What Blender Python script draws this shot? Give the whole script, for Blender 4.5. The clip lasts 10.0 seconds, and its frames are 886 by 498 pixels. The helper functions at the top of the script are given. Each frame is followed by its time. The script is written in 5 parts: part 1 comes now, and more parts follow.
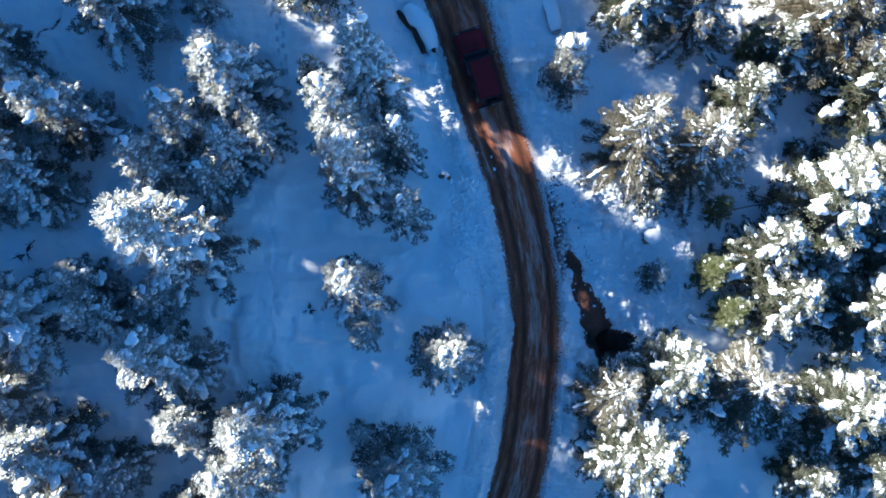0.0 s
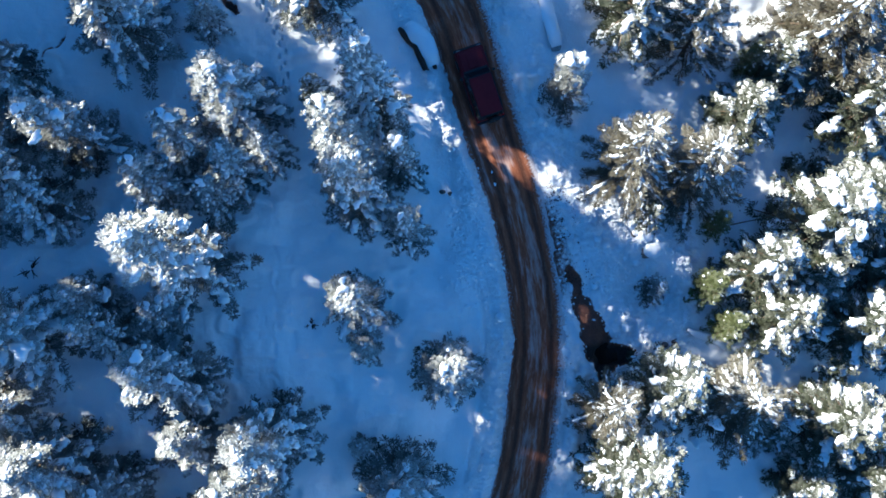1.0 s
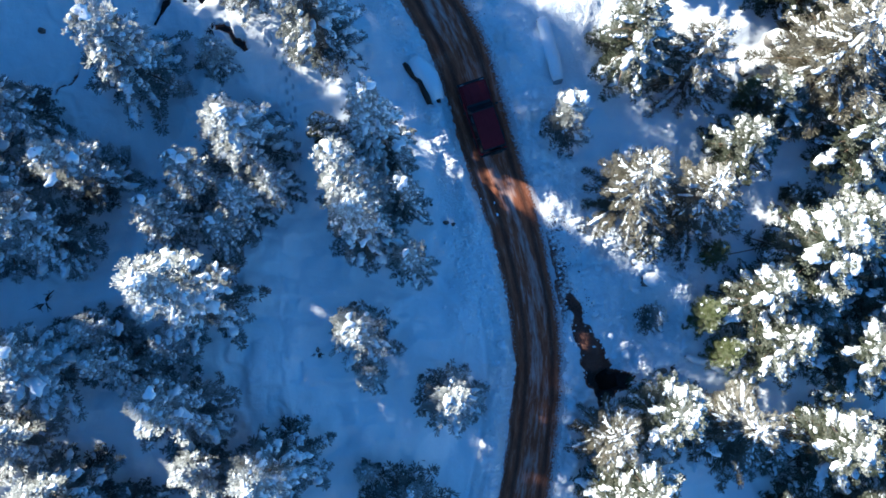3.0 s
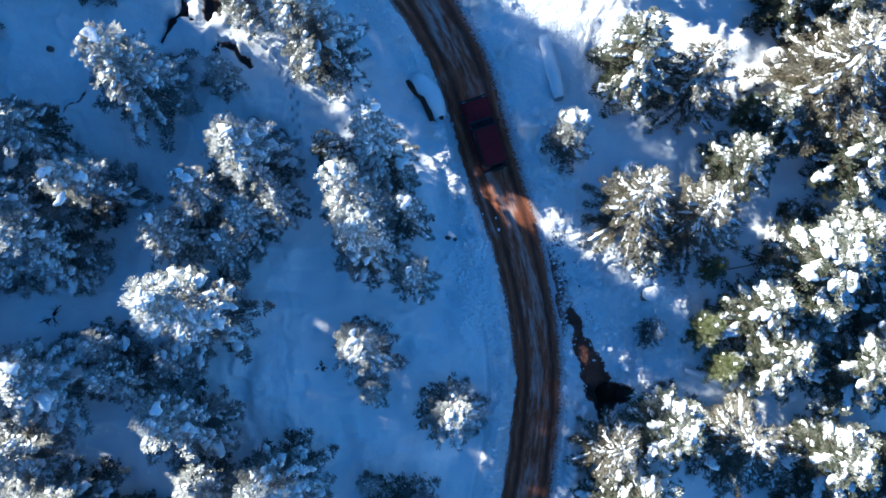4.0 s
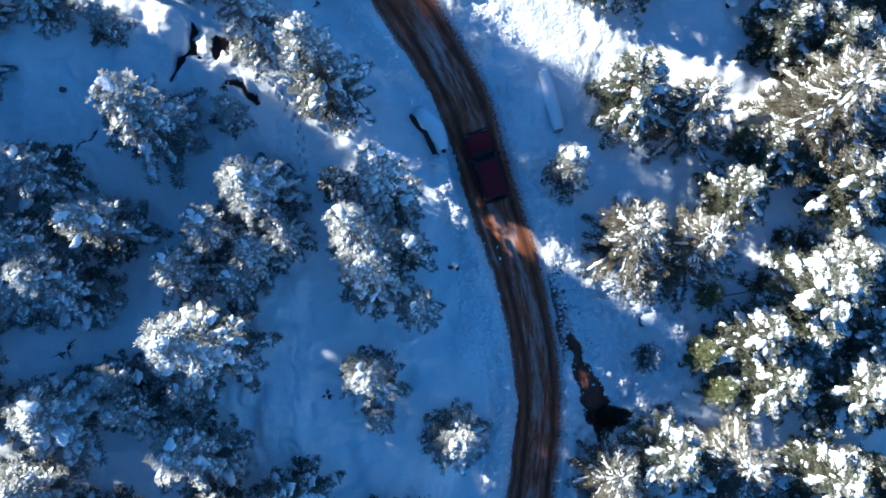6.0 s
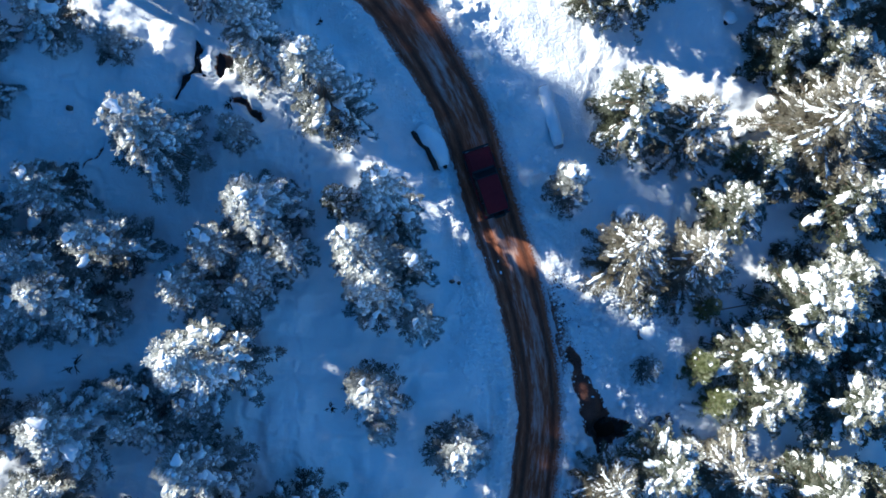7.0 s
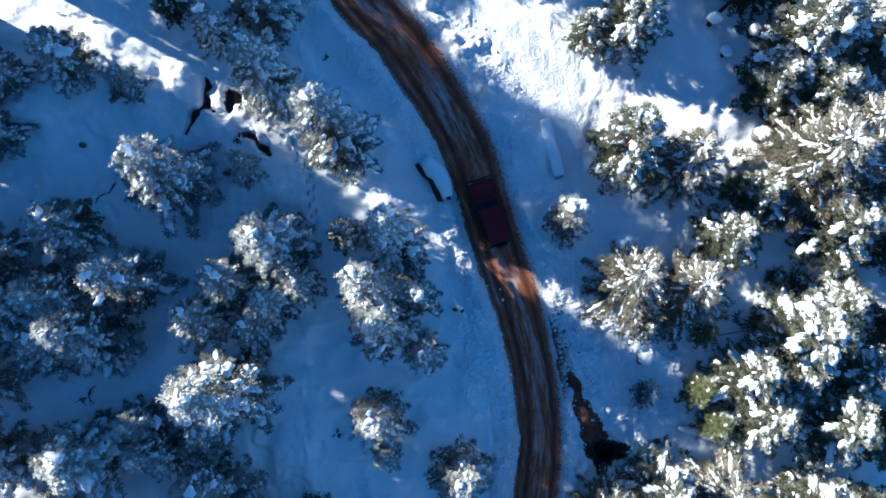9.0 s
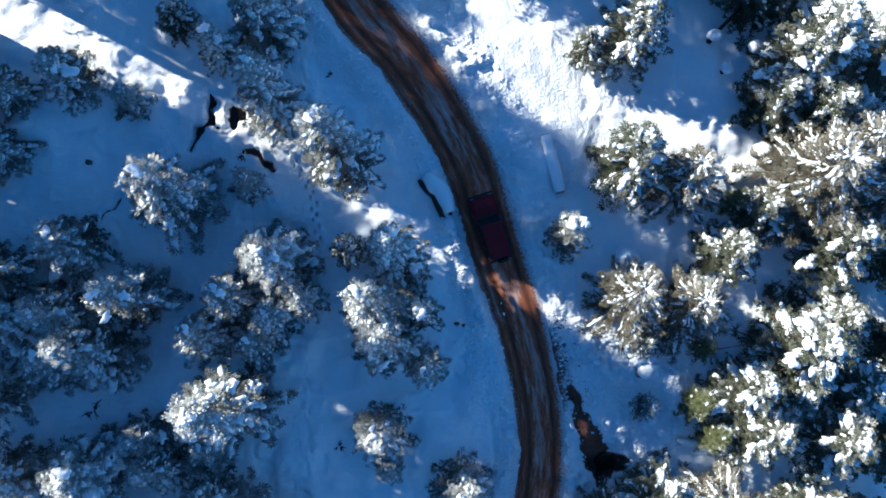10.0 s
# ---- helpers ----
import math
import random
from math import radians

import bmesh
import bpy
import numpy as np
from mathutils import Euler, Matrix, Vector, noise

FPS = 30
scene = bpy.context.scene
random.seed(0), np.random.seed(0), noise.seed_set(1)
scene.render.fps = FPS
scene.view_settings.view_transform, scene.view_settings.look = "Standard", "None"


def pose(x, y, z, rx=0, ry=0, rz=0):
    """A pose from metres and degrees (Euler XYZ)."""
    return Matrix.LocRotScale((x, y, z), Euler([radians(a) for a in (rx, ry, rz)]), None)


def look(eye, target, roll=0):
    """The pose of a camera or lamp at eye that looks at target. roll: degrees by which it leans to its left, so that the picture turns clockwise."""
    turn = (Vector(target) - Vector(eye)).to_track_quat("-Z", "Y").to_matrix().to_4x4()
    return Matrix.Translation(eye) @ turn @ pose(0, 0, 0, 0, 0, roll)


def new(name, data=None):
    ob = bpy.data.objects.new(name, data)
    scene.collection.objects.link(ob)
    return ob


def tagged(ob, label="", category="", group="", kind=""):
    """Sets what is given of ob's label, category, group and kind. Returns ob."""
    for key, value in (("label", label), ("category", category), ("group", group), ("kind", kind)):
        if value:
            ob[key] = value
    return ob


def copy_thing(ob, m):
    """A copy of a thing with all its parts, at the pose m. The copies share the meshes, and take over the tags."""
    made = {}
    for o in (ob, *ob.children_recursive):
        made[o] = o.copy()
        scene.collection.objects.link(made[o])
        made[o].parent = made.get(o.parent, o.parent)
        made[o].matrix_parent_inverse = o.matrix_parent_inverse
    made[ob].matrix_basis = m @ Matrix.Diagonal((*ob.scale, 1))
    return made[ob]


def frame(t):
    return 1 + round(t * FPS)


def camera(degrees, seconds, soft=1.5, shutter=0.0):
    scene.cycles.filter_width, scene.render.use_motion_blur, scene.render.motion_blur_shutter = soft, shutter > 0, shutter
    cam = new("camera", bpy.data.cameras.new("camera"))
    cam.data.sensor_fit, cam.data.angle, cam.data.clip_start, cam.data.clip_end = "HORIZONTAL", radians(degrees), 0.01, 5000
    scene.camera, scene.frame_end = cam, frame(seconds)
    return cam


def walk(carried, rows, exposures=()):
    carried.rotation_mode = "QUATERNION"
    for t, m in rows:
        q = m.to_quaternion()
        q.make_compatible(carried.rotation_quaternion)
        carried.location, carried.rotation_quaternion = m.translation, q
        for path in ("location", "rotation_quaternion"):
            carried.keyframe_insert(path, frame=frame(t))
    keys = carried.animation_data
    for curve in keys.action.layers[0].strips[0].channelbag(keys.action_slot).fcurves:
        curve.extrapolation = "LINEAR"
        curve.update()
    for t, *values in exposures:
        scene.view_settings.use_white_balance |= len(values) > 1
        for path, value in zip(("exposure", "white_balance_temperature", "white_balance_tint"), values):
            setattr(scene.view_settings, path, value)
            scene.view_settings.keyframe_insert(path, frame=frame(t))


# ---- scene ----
cam = camera(70.0, 10.0, soft=1.65)
PATH = [
    (0, (-0.161, -4.623, 38.483), (-0.151, -4.423, 36.493), 2.4),
    (0.5, (-0.198, -4.261, 38.66), (-0.187, -4.058, 36.671), 2.7),
    (1, (-0.208, -3.844, 38.867), (-0.198, -3.641, 36.878), 2.4),
    (1.5, (-0.246, -3.404, 39.087), (-0.236, -3.201, 37.098), 2.6),
    (2, (-0.229, -2.93, 39.361), (-0.222, -2.731, 37.371), 1.5),
    (2.5, (-0.259, -2.413, 39.612), (-0.253, -2.218, 37.621), 1.3),
    (4, (-0.47, -1.194, 40.39), (-0.463, -0.997, 38.4), 1.9),
    (4.5, (-0.482, -0.6, 40.697), (-0.476, -0.412, 38.706), 1.5),
    (5, (-0.561, -0.148, 40.964), (-0.553, 0.04, 38.973), 1.9),
    (5.5, (-0.636, 0.279, 41.245), (-0.627, 0.467, 39.254), 2.3),
    (7, (-0.808, 1.688, 42.124), (-0.797, 1.87, 40.133), 3.1),
    (7.5, (-0.908, 2.199, 42.419), (-0.894, 2.377, 40.427), 3.9),
    (8, (-0.98, 2.722, 42.71), (-0.966, 2.895, 40.718), 4.5),
    (8.5, (-0.995, 3.206, 43.001), (-0.982, 3.377, 41.009), 3.8),
    (9, (-1.105, 3.576, 43.252), (-1.09, 3.752, 41.26), 4.4),
    (9.5, (-1.203, 4.097, 43.509), (-1.186, 4.27, 41.516), 5.2),
    (10, (-1.239, 4.599, 43.742), (-1.223, 4.77, 41.749), 5.0),
]
walk(cam, [(t, look(eye, target, roll)) for t, eye, target, roll in PATH],
     [(0, 1.86, 4850, 6), (5, 1.70, 4770, 6), (10, 1.46, 4790, 6)])

# ---- world and sun ----
SUN_AZ = radians(-61)      # the sun stands up the slope, over the wood
SUN_EL = radians(29)
world = bpy.data.worlds.new("winter_sky")
scene.world = world
world.use_nodes = True
wn = world.node_tree
sky = wn.nodes.new("ShaderNodeTexSky")
sky.sky_type, sky.sun_disc = "NISHITA", False
sky.sun_elevation, sky.sun_rotation = SUN_EL, SUN_AZ
sky.altitude, sky.dust_density, sky.ozone_density = 2000, 0.6, 4.0
clear = wn.nodes.new("ShaderNodeMix")      # the cold clear air of a winter noon
clear.data_type, clear.blend_type = "RGBA", "MULTIPLY"
clear.inputs[0].default_value = 1.0
clear.inputs[7].default_value = (0.64, 1.0, 1.09, 1)
wn.links.new(sky.outputs[0], clear.inputs[6])
wn.links.new(clear.outputs[2], wn.nodes["Background"].inputs[0])
wn.nodes["Background"].inputs[1].default_value = 0.050
sun_to = Vector((math.sin(SUN_AZ) * math.cos(SUN_EL), math.cos(SUN_AZ) * math.cos(SUN_EL), math.sin(SUN_EL)))
sun = new("sun", bpy.data.lights.new("sun", "SUN"))
sun.data.energy, sun.data.angle, sun.data.color = 5.0, radians(0.8), (1.0, 0.80, 0.53)
sun.matrix_world = look(sun_to * 200, (0, 0, 0))


# ---- materials ----
def material(name):
    m = bpy.data.materials.new(name)
    m.use_nodes = True
    return m, m.node_tree.nodes, m.node_tree.links, m.node_tree.nodes["Principled BSDF"]


def noise_node(nodes, links, scale, detail=3.0, vector=None, rough=0.55):
    n = nodes.new("ShaderNodeTexNoise")
    n.inputs["Scale"].default_value, n.inputs["Detail"].default_value = scale, detail
    n.inputs["Roughness"].default_value = rough
    if vector is not None:
        links.new(vector, n.inputs["Vector"])
    return n.outputs["Fac"]


def ramp(nodes, links, fac, stops):
    r = nodes.new("ShaderNodeValToRGB")
    while len(r.color_ramp.elements) < len(stops):
        r.color_ramp.elements.new(0.5)
    for e, (p, c) in zip(r.color_ramp.elements, stops):
        e.position = p
        e.color = (*c, 1) if len(c) == 3 else c
    links.new(fac, r.inputs[0])
    return r.outputs[0]


def grey(v):
    return (v, v, v)


def mix(nodes, links, fac, a, b):
    m = nodes.new("ShaderNodeMix")
    m.data_type = "RGBA"
    if isinstance(fac, float):
        m.inputs[0].default_value = fac
    else:
        links.new(fac, m.inputs[0])
    for v, i in ((a, 6), (b, 7)):
        if isinstance(v, tuple):
            m.inputs[i].default_value = (*v, 1)
        else:
            links.new(v, m.inputs[i])
    return m.outputs[2]


def calc(nodes, links, op, a, b=0.0, clamp=False):
    m = nodes.new("ShaderNodeMath")
    m.operation, m.use_clamp = op, clamp
    for v, i in ((a, 0), (b, 1)):
        if isinstance(v, (int, float)):
            m.inputs[i].default_value = v
        else:
            links.new(v, m.inputs[i])
    return m.outputs[0]


def bump(nodes, links, bsdf, height, strength, distance):
    b = nodes.new("ShaderNodeBump")
    b.inputs["Strength"].default_value, b.inputs["Distance"].default_value = strength, distance
    links.new(height, b.inputs["Height"])
    links.new(b.outputs[0], bsdf.inputs["Normal"])


def object_co(nodes):
    return nodes.new("ShaderNodeTexCoord").outputs["Object"]


def snow_material(name, soil=False):
    m, n, l, b = material(name)
    co = object_co(n)
    big, fine = noise_node(n, l, 0.5, 4, co), noise_node(n, l, 14.0, 4, co)
    col = ramp(n, l, big, [(0.3, (0.80, 0.82, 0.85)), (0.7, (0.88, 0.89, 0.90))])
    b.inputs["Roughness"].default_value = 0.62
    if soil:
        at = n.new("ShaderNodeAttribute")
        at.attribute_name = "soil"
        edge = noise_node(n, l, 5.0, 6, co, 0.7)
        speck = noise_node(n, l, 22.0, 3, co, 0.7)
        f = calc(n, l, "ADD", at.outputs["Fac"], calc(n, l, "MULTIPLY", calc(n, l, "SUBTRACT", edge, 0.5), 1.1))
        f = calc(n, l, "ADD", f, calc(n, l, "MULTIPLY", calc(n, l, "SUBTRACT", speck, 0.5), 0.7))
        f = ramp(n, l, f, [(0.40, grey(0.0)), (0.70, grey(1.0))])
        mud = ramp(n, l, speck, [(0.3, (0.016, 0.008, 0.005)), (0.5, (0.13, 0.045, 0.022)), (0.76, (0.25, 0.13, 0.085))])
        br = n.new("ShaderNodeAttribute")
        br.attribute_name = "broken"
        dust = noise_node(n, l, 11.0, 5, co, 0.75)
        dust = ramp(n, l, dust, [(0.46, grey(0.0)), (0.66, grey(0.75))])
        col = mix(n, l, calc(n, l, "MULTIPLY", dust, calc(n, l, "MULTIPLY", br.outputs["Fac"], 0.12, True)), col, (0.42, 0.40, 0.39))
        col = mix(n, l, f, col, mud)
        soaked = ramp(n, l, calc(n, l, "MULTIPLY", at.outputs["Fac"], 0.5), [(0.62, grey(0.0)), (0.85, grey(0.93))])
        col = mix(n, l, soaked, col, (0.006, 0.004, 0.003))
    l.new(col, b.inputs["Base Color"])
    h = calc(n, l, "ADD", calc(n, l, "MULTIPLY", noise_node(n, l, 2.2, 5, co), 1.0), calc(n, l, "MULTIPLY", fine, 0.25))
    if soil:
        vor = n.new("ShaderNodeTexVoronoi")
        vor.inputs["Scale"].default_value = 5.5
        warp = n.new("ShaderNodeVectorMath")
        warp.operation = "ADD"
        wob = n.new("ShaderNodeTexNoise")
        wob.inputs["Scale"].default_value, wob.inputs["Detail"].default_value = 4.0, 3.0
        l.new(co, wob.inputs["Vector"])
        half = n.new("ShaderNodeVectorMath")
        half.operation = "SCALE"
        half.inputs["Scale"].default_value = 0.35
        l.new(wob.outputs["Color"], half.inputs[0])
        l.new(co, warp.inputs[0])
        l.new(half.outputs[0], warp.inputs[1])
        l.new(warp.outputs[0], vor.inputs["Vector"])
        crumb = calc(n, l, "ADD", calc(n, l, "SUBTRACT", 1.0, vor.outputs["Distance"]), calc(n, l, "MULTIPLY", noise_node(n, l, 9.0, 5, co, 0.7), 1.4))
        h = calc(n, l, "ADD", h, calc(n, l, "MULTIPLY", crumb, calc(n, l, "MULTIPLY", br.outputs["Fac"], 1.7)))
    bump(n, l, b, h, 0.6, 0.12)
    return m


def plain(name, color, rough=0.5, metal=0.0, spread=0.25, scale=9.0, relief=0.1, dist=0.01):
    m, n, l, b = material(name)
    co = object_co(n)
    f = noise_node(n, l, scale, 5, co)
    lo = tuple(c * (1 - spread) for c in color)
    hi = tuple(min(1, c * (1 + spread)) for c in color)
    l.new(ramp(n, l, f, [(0.3, lo), (0.7, hi)]), b.inputs["Base Color"])
    b.inputs["Roughness"].default_value, b.inputs["Metallic"].default_value = rough, metal
    if relief:
        bump(n, l, b, noise_node(n, l, scale * 4, 4, co), relief, dist)
    return m


def needle_material(name, dark, light, frost, amount):
    """Needles: inner shade painted dark at the twig, paler and rimed with frost towards the tips, each tuft by itself.
    """
    m, n, l, b = material(name)
    rnd = n.new("ShaderNodeNewGeometry").outputs["Random Per Island"]
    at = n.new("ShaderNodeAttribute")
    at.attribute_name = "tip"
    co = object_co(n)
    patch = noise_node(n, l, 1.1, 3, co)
    # the dark root colour stands in for shade deep inside the tuft
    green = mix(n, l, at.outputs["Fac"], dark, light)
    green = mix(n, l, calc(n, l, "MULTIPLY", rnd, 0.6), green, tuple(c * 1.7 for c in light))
    f = calc(n, l, "ADD", calc(n, l, "MULTIPLY", rnd, 0.30), calc(n, l, "MULTIPLY", patch, 1.15))
    f = ramp(n, l, f, [(0.75 - amount, grey(0.0)), (1.25 - amount, grey(0.95))])
    # frost amount that also carries the painted sunlit side of the crown
    rime_and_sun = n.new("ShaderNodeAttribute")
    rime_and_sun.attribute_name = "rime_and_sun"
    f = calc(n, l, "MULTIPLY", f, calc(n, l, "MULTIPLY", rime_and_sun.outputs["Fac"], calc(n, l, "POWER", at.outputs["Fac"], 0.5)))
    l.new(mix(n, l, f, green, frost), b.inputs["Base Color"])
    b.inputs["Roughness"].default_value = 0.65
    return m


def road_material():
    m, n, l, b = material("road_mud")
    uv = n.new("ShaderNodeUVMap").outputs[0]

    def stretched(sx, sy):
        mp = n.new("ShaderNodeMapping")
        mp.inputs["Scale"].default_value = (sx, sy, 1)
        l.new(uv, mp.inputs["Vector"])
        return mp.outputs[0]
    co = object_co(n)
    streak = noise_node(n, l, 1.0, 5, stretched(0.22, 3.2), 0.6)
    fine = noise_node(n, l, 1.0, 6, stretched(0.7, 6.5), 0.7)
    grit = noise_node(n, l, 9.0, 6, co, 0.7)
    at = n.new("ShaderNodeAttribute")
    at.attribute_name = "rut"
    base = ramp(n, l, fine, [(0.25, (0.095, 0.028, 0.012)), (0.5, (0.27, 0.095, 0.044)), (0.78, (0.42, 0.20, 0.115))])
    f = calc(n, l, "ADD", calc(n, l, "MULTIPLY", streak, 0.8), calc(n, l, "MULTIPLY", fine, 0.5))
    f = calc(n, l, "SUBTRACT", f, calc(n, l, "MULTIPLY", at.outputs["Fac"], 0.22))
    f = ramp(n, l, f, [(0.60, grey(0.0)), (0.82, grey(0.72))])
    col = mix(n, l, f, base, (0.54, 0.46, 0.43))
    wet = ramp(n, l, calc(n, l, "ADD", at.outputs["Fac"], calc(n, l, "MULTIPLY", grit, 0.5)), [(0.52, grey(0.0)), (1.0, grey(0.78))])
    col = mix(n, l, wet, col, (0.040, 0.017, 0.010))
    sep = n.new("ShaderNodeSeparateXYZ")
    l.new(uv, sep.inputs[0])
    edge = calc(n, l, "ADD", calc(n, l, "ABSOLUTE", sep.outputs[1]), calc(n, l, "MULTIPLY", calc(n, l, "SUBTRACT", grit, 0.5), 0.9))
    edge = calc(n, l, "ADD", edge, calc(n, l, "MULTIPLY", calc(n, l, "SUBTRACT", sep.outputs[1], 0.0), 0.10))
    edge = ramp(n, l, edge, [(0.86, grey(0.0)), (1.15, grey(0.75))])
    col = mix(n, l, edge, col, (0.62, 0.62, 0.64))
    l.new(col, b.inputs["Base Color"])
    l.new(ramp(n, l, wet, [(0.0, grey(0.8)), (1.0, grey(0.5))]), b.inputs["Roughness"])
    b.inputs["Specular IOR Level"].default_value = 0.2
    bump(n, l, b, calc(n, l, "ADD", fine, grit), 0.7, 0.03)
    return m


SNOW = snow_material("snow")
GROUND = snow_material("snow_and_soil", True)
ROAD = road_material()
BARK = plain("bark", (0.07, 0.045, 0.03), 0.9, 0, 0.45, 14, 0.6, 0.02)
LIMB = plain("limb", (0.15, 0.105, 0.07), 0.9, 0, 0.4, 14, 0.4, 0.01)
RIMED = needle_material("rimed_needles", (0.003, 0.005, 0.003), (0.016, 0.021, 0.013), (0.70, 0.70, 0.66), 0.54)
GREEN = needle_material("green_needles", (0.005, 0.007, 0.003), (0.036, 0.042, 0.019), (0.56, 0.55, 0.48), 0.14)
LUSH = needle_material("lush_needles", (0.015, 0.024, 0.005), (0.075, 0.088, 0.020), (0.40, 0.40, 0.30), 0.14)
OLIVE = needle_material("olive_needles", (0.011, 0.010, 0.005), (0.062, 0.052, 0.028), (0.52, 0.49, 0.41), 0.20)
DEADWOOD = plain("dead_wood", (0.030, 0.020, 0.014), 0.9, 0, 0.5, 11, 0.5, 0.02)
STONE = plain("stone", (0.12, 0.11, 0.10), 0.85, 0, 0.4, 6, 0.5, 0.03)
CONCRETE = plain("concrete", (0.30, 0.30, 0.30), 0.85, 0, 0.25, 5, 0.3, 0.01)

# ---- the lie of the land ----
LAT = np.random.RandomState(7).rand(64, 64)


def lattice(x, y, scale):
    """Smooth value noise, -1 to 1, of that many cells a metre."""
    x, y, turn = np.asarray(x, float), np.asarray(y, float), 2.3 * scale + 0.4
    x, y = x + 0.45 / scale * np.sin(1.9 * scale * y + 1.0) + 0.3 / scale * np.sin(4.3 * scale * x), y + 0.45 / scale * np.sin(1.6 * scale * x + 2.0) + 0.3 / scale * np.sin(3.7 * scale * y)
    u, v = (x * math.cos(turn) - y * math.sin(turn)) * scale + 100.3, (x * math.sin(turn) + y * math.cos(turn)) * scale + 50.7
    i, j = np.floor(u).astype(int), np.floor(v).astype(int)
    a, b = u - i, v - j
    a, b = a * a * (3 - 2 * a), b * b * (3 - 2 * b)
    p, q, r, s = LAT[i % 64, j % 64], LAT[(i + 1) % 64, j % 64], LAT[i % 64, (j + 1) % 64], LAT[(i + 1) % 64, (j + 1) % 64]
    return 2 * ((p * (1 - a) + q * a) * (1 - b) + (r * (1 - a) + s * a) * b) - 1


SCATTER = np.random.RandomState(8).rand(64, 64, 4)


def clods(x, y, scale):
    """Rounded clods strewn without order, about so many a metre; their height in metres."""
    u, v = np.asarray(x, float) * scale + 100.3, np.asarray(y, float) * scale + 50.7
    i, j = np.floor(u).astype(int), np.floor(v).astype(int)
    best = np.zeros(np.shape(u))
    for di in (-1, 0, 1):
        for dj in (-1, 0, 1):
            c = SCATTER[(i + di) % 64, (j + dj) % 64]
            r = 0.25 + 0.55 * c[..., 2]
            d = ((u - i - di - c[..., 0]) ** 2 + (v - j - dj - c[..., 1]) ** 2) / (r * r)
            best = np.maximum(best, np.sqrt(np.clip(1 - d, 0, 1)) * r * (c[..., 3] > 0.3))
    return best / scale


def hill(x, y):
    """The slope without its small forms: up to the upper left, down to the lower right."""
    x, y = 45 * np.tanh(np.asarray(x, float) / 45), 45 * np.tanh(np.asarray(y, float) / 45)
    return 1.75 - 0.19 * x + 0.168 * y + 0.0022 * x * x + 0.0028 * x * y - 0.0017 * y * y


# the road's middle and half width, from the near bend to the far one
ROAD_LINE = [(-13, 52, 1.9), (-12, 44, 1.9), (-11, 37, 1.9), (-10, 31.5, 1.9), (-8.3, 27.0, 1.9), (-5.9, 23.2, 1.9), (-3.2, 20.2, 1.85), (-0.8, 16.7, 1.8), (1.0, 13.3, 1.8),
             (1.95, 10.2, 1.80), (3.05, 6.9, 1.75), (4.2, 3.6, 1.68), (5.05, 0.3, 1.58), (5.62, -2.8, 1.58), (5.82, -6.2, 1.62),
             (5.55, -9.7, 1.68), (5.1, -13.2, 1.70), (4.4, -16.2, 1.70), (2.6, -21, 1.65), (0, -27, 1.65), (-4, -35, 1.65)]


def smooth_line(points, step):
    """Points along a smooth curve through those given, all values carried along."""
    p = np.array(points, float)
    p = np.vstack([2 * p[0] - p[1], p, 2 * p[-1] - p[-2]])
    out = []
    for k in range(1, len(p) - 2):
        a, b, c, d = p[k - 1:k + 3]
        n = max(2, int(np.linalg.norm((c - b)[:2]) / step))
        for t in np.arange(n) / n:
            out.append(0.5 * (2 * b + (c - a) * t + (2 * a - 5 * b + 4 * c - d) * t * t + (3 * b - a - 3 * c + d) * t ** 3))
    out.append(p[-2])
    return np.array(out)


CENTRE = smooth_line(ROAD_LINE, 0.35)
TANGENT = np.gradient(CENTRE[:, :2], axis=0)
TANGENT /= np.linalg.norm(TANGENT, axis=1)[:, None]
ACROSS = np.stack([-TANGENT[:, 1], TANGENT[:, 0]], 1)      # to the road's left going down it
ROAD_Z = hill(CENTRE[:, 0], CENTRE[:, 1]) - 0.30


def near(line, x, y):
    """The nearest sample of a line for each point: its index and distance."""
    x, y = np.ravel(x), np.ravel(y)
    best, dist = np.zeros(len(x), int), np.full(len(x), 1e9)
    for s in range(0, len(x), 20000):
        d = (x[s:s + 20000, None] - line[None, :, 0]) ** 2 + (y[s:s + 20000, None] - line[None, :, 1]) ** 2
        best[s:s + 20000] = d.argmin(1)
        dist[s:s + 20000] = d.min(1)
    return best, np.sqrt(dist)


def step(v, a, b):
    v = np.clip((v - a) / (b - a), 0, 1)
    return v * v * (3 - 2 * v)


# bare wet ground: a ditch by the road, and the open bed of a brook under the firs
DITCH = smooth_line([(7.7, -1.2, 0.22), (8.1, -2.2, 0.38), (8.7, -3.7, 0.58), (9.3, -5.2, 0.85), (9.9, -6.4, 1.1), (10.8, -6.5, 0.65), (11.8, -6.4, 0.2)], 0.2)
DITCH_END = smooth_line([(9.8, -6.4, 0.6), (9.95, -7.2, 0.5), (9.9, -7.9, 0.25)], 0.2)
BROOK = smooth_line([(-15.05, 17.4, 0.12), (-14.83, 16.9, 0.24), (-15.0, 16.35, 0.10), (-14.9, 15.75, 0.26), (-15.25, 15.35, 0.12), (-15.55, 15.05, 0.24), (-15.75, 14.5, 0.10), (-16.06, 13.8, 0.12)], 0.12)
BROOK_POOL = smooth_line([(-13.7, 16.7, 0.14), (-13.56, 16.1, 0.40), (-13.68, 15.5, 0.44), (-14.16, 15.16, 0.20), (-14.6, 15.3, 0.14)], 0.12)
BROOK_LOW = smooth_line([(-13.0, 14.1, 0.16), (-12.8, 13.93, 0.24), (-12.27, 13.75, 0.28), (-11.95, 13.4, 0.18), (-11.72, 13.1, 0.38), (-11.4, 12.8, 0.2)], 0.12)
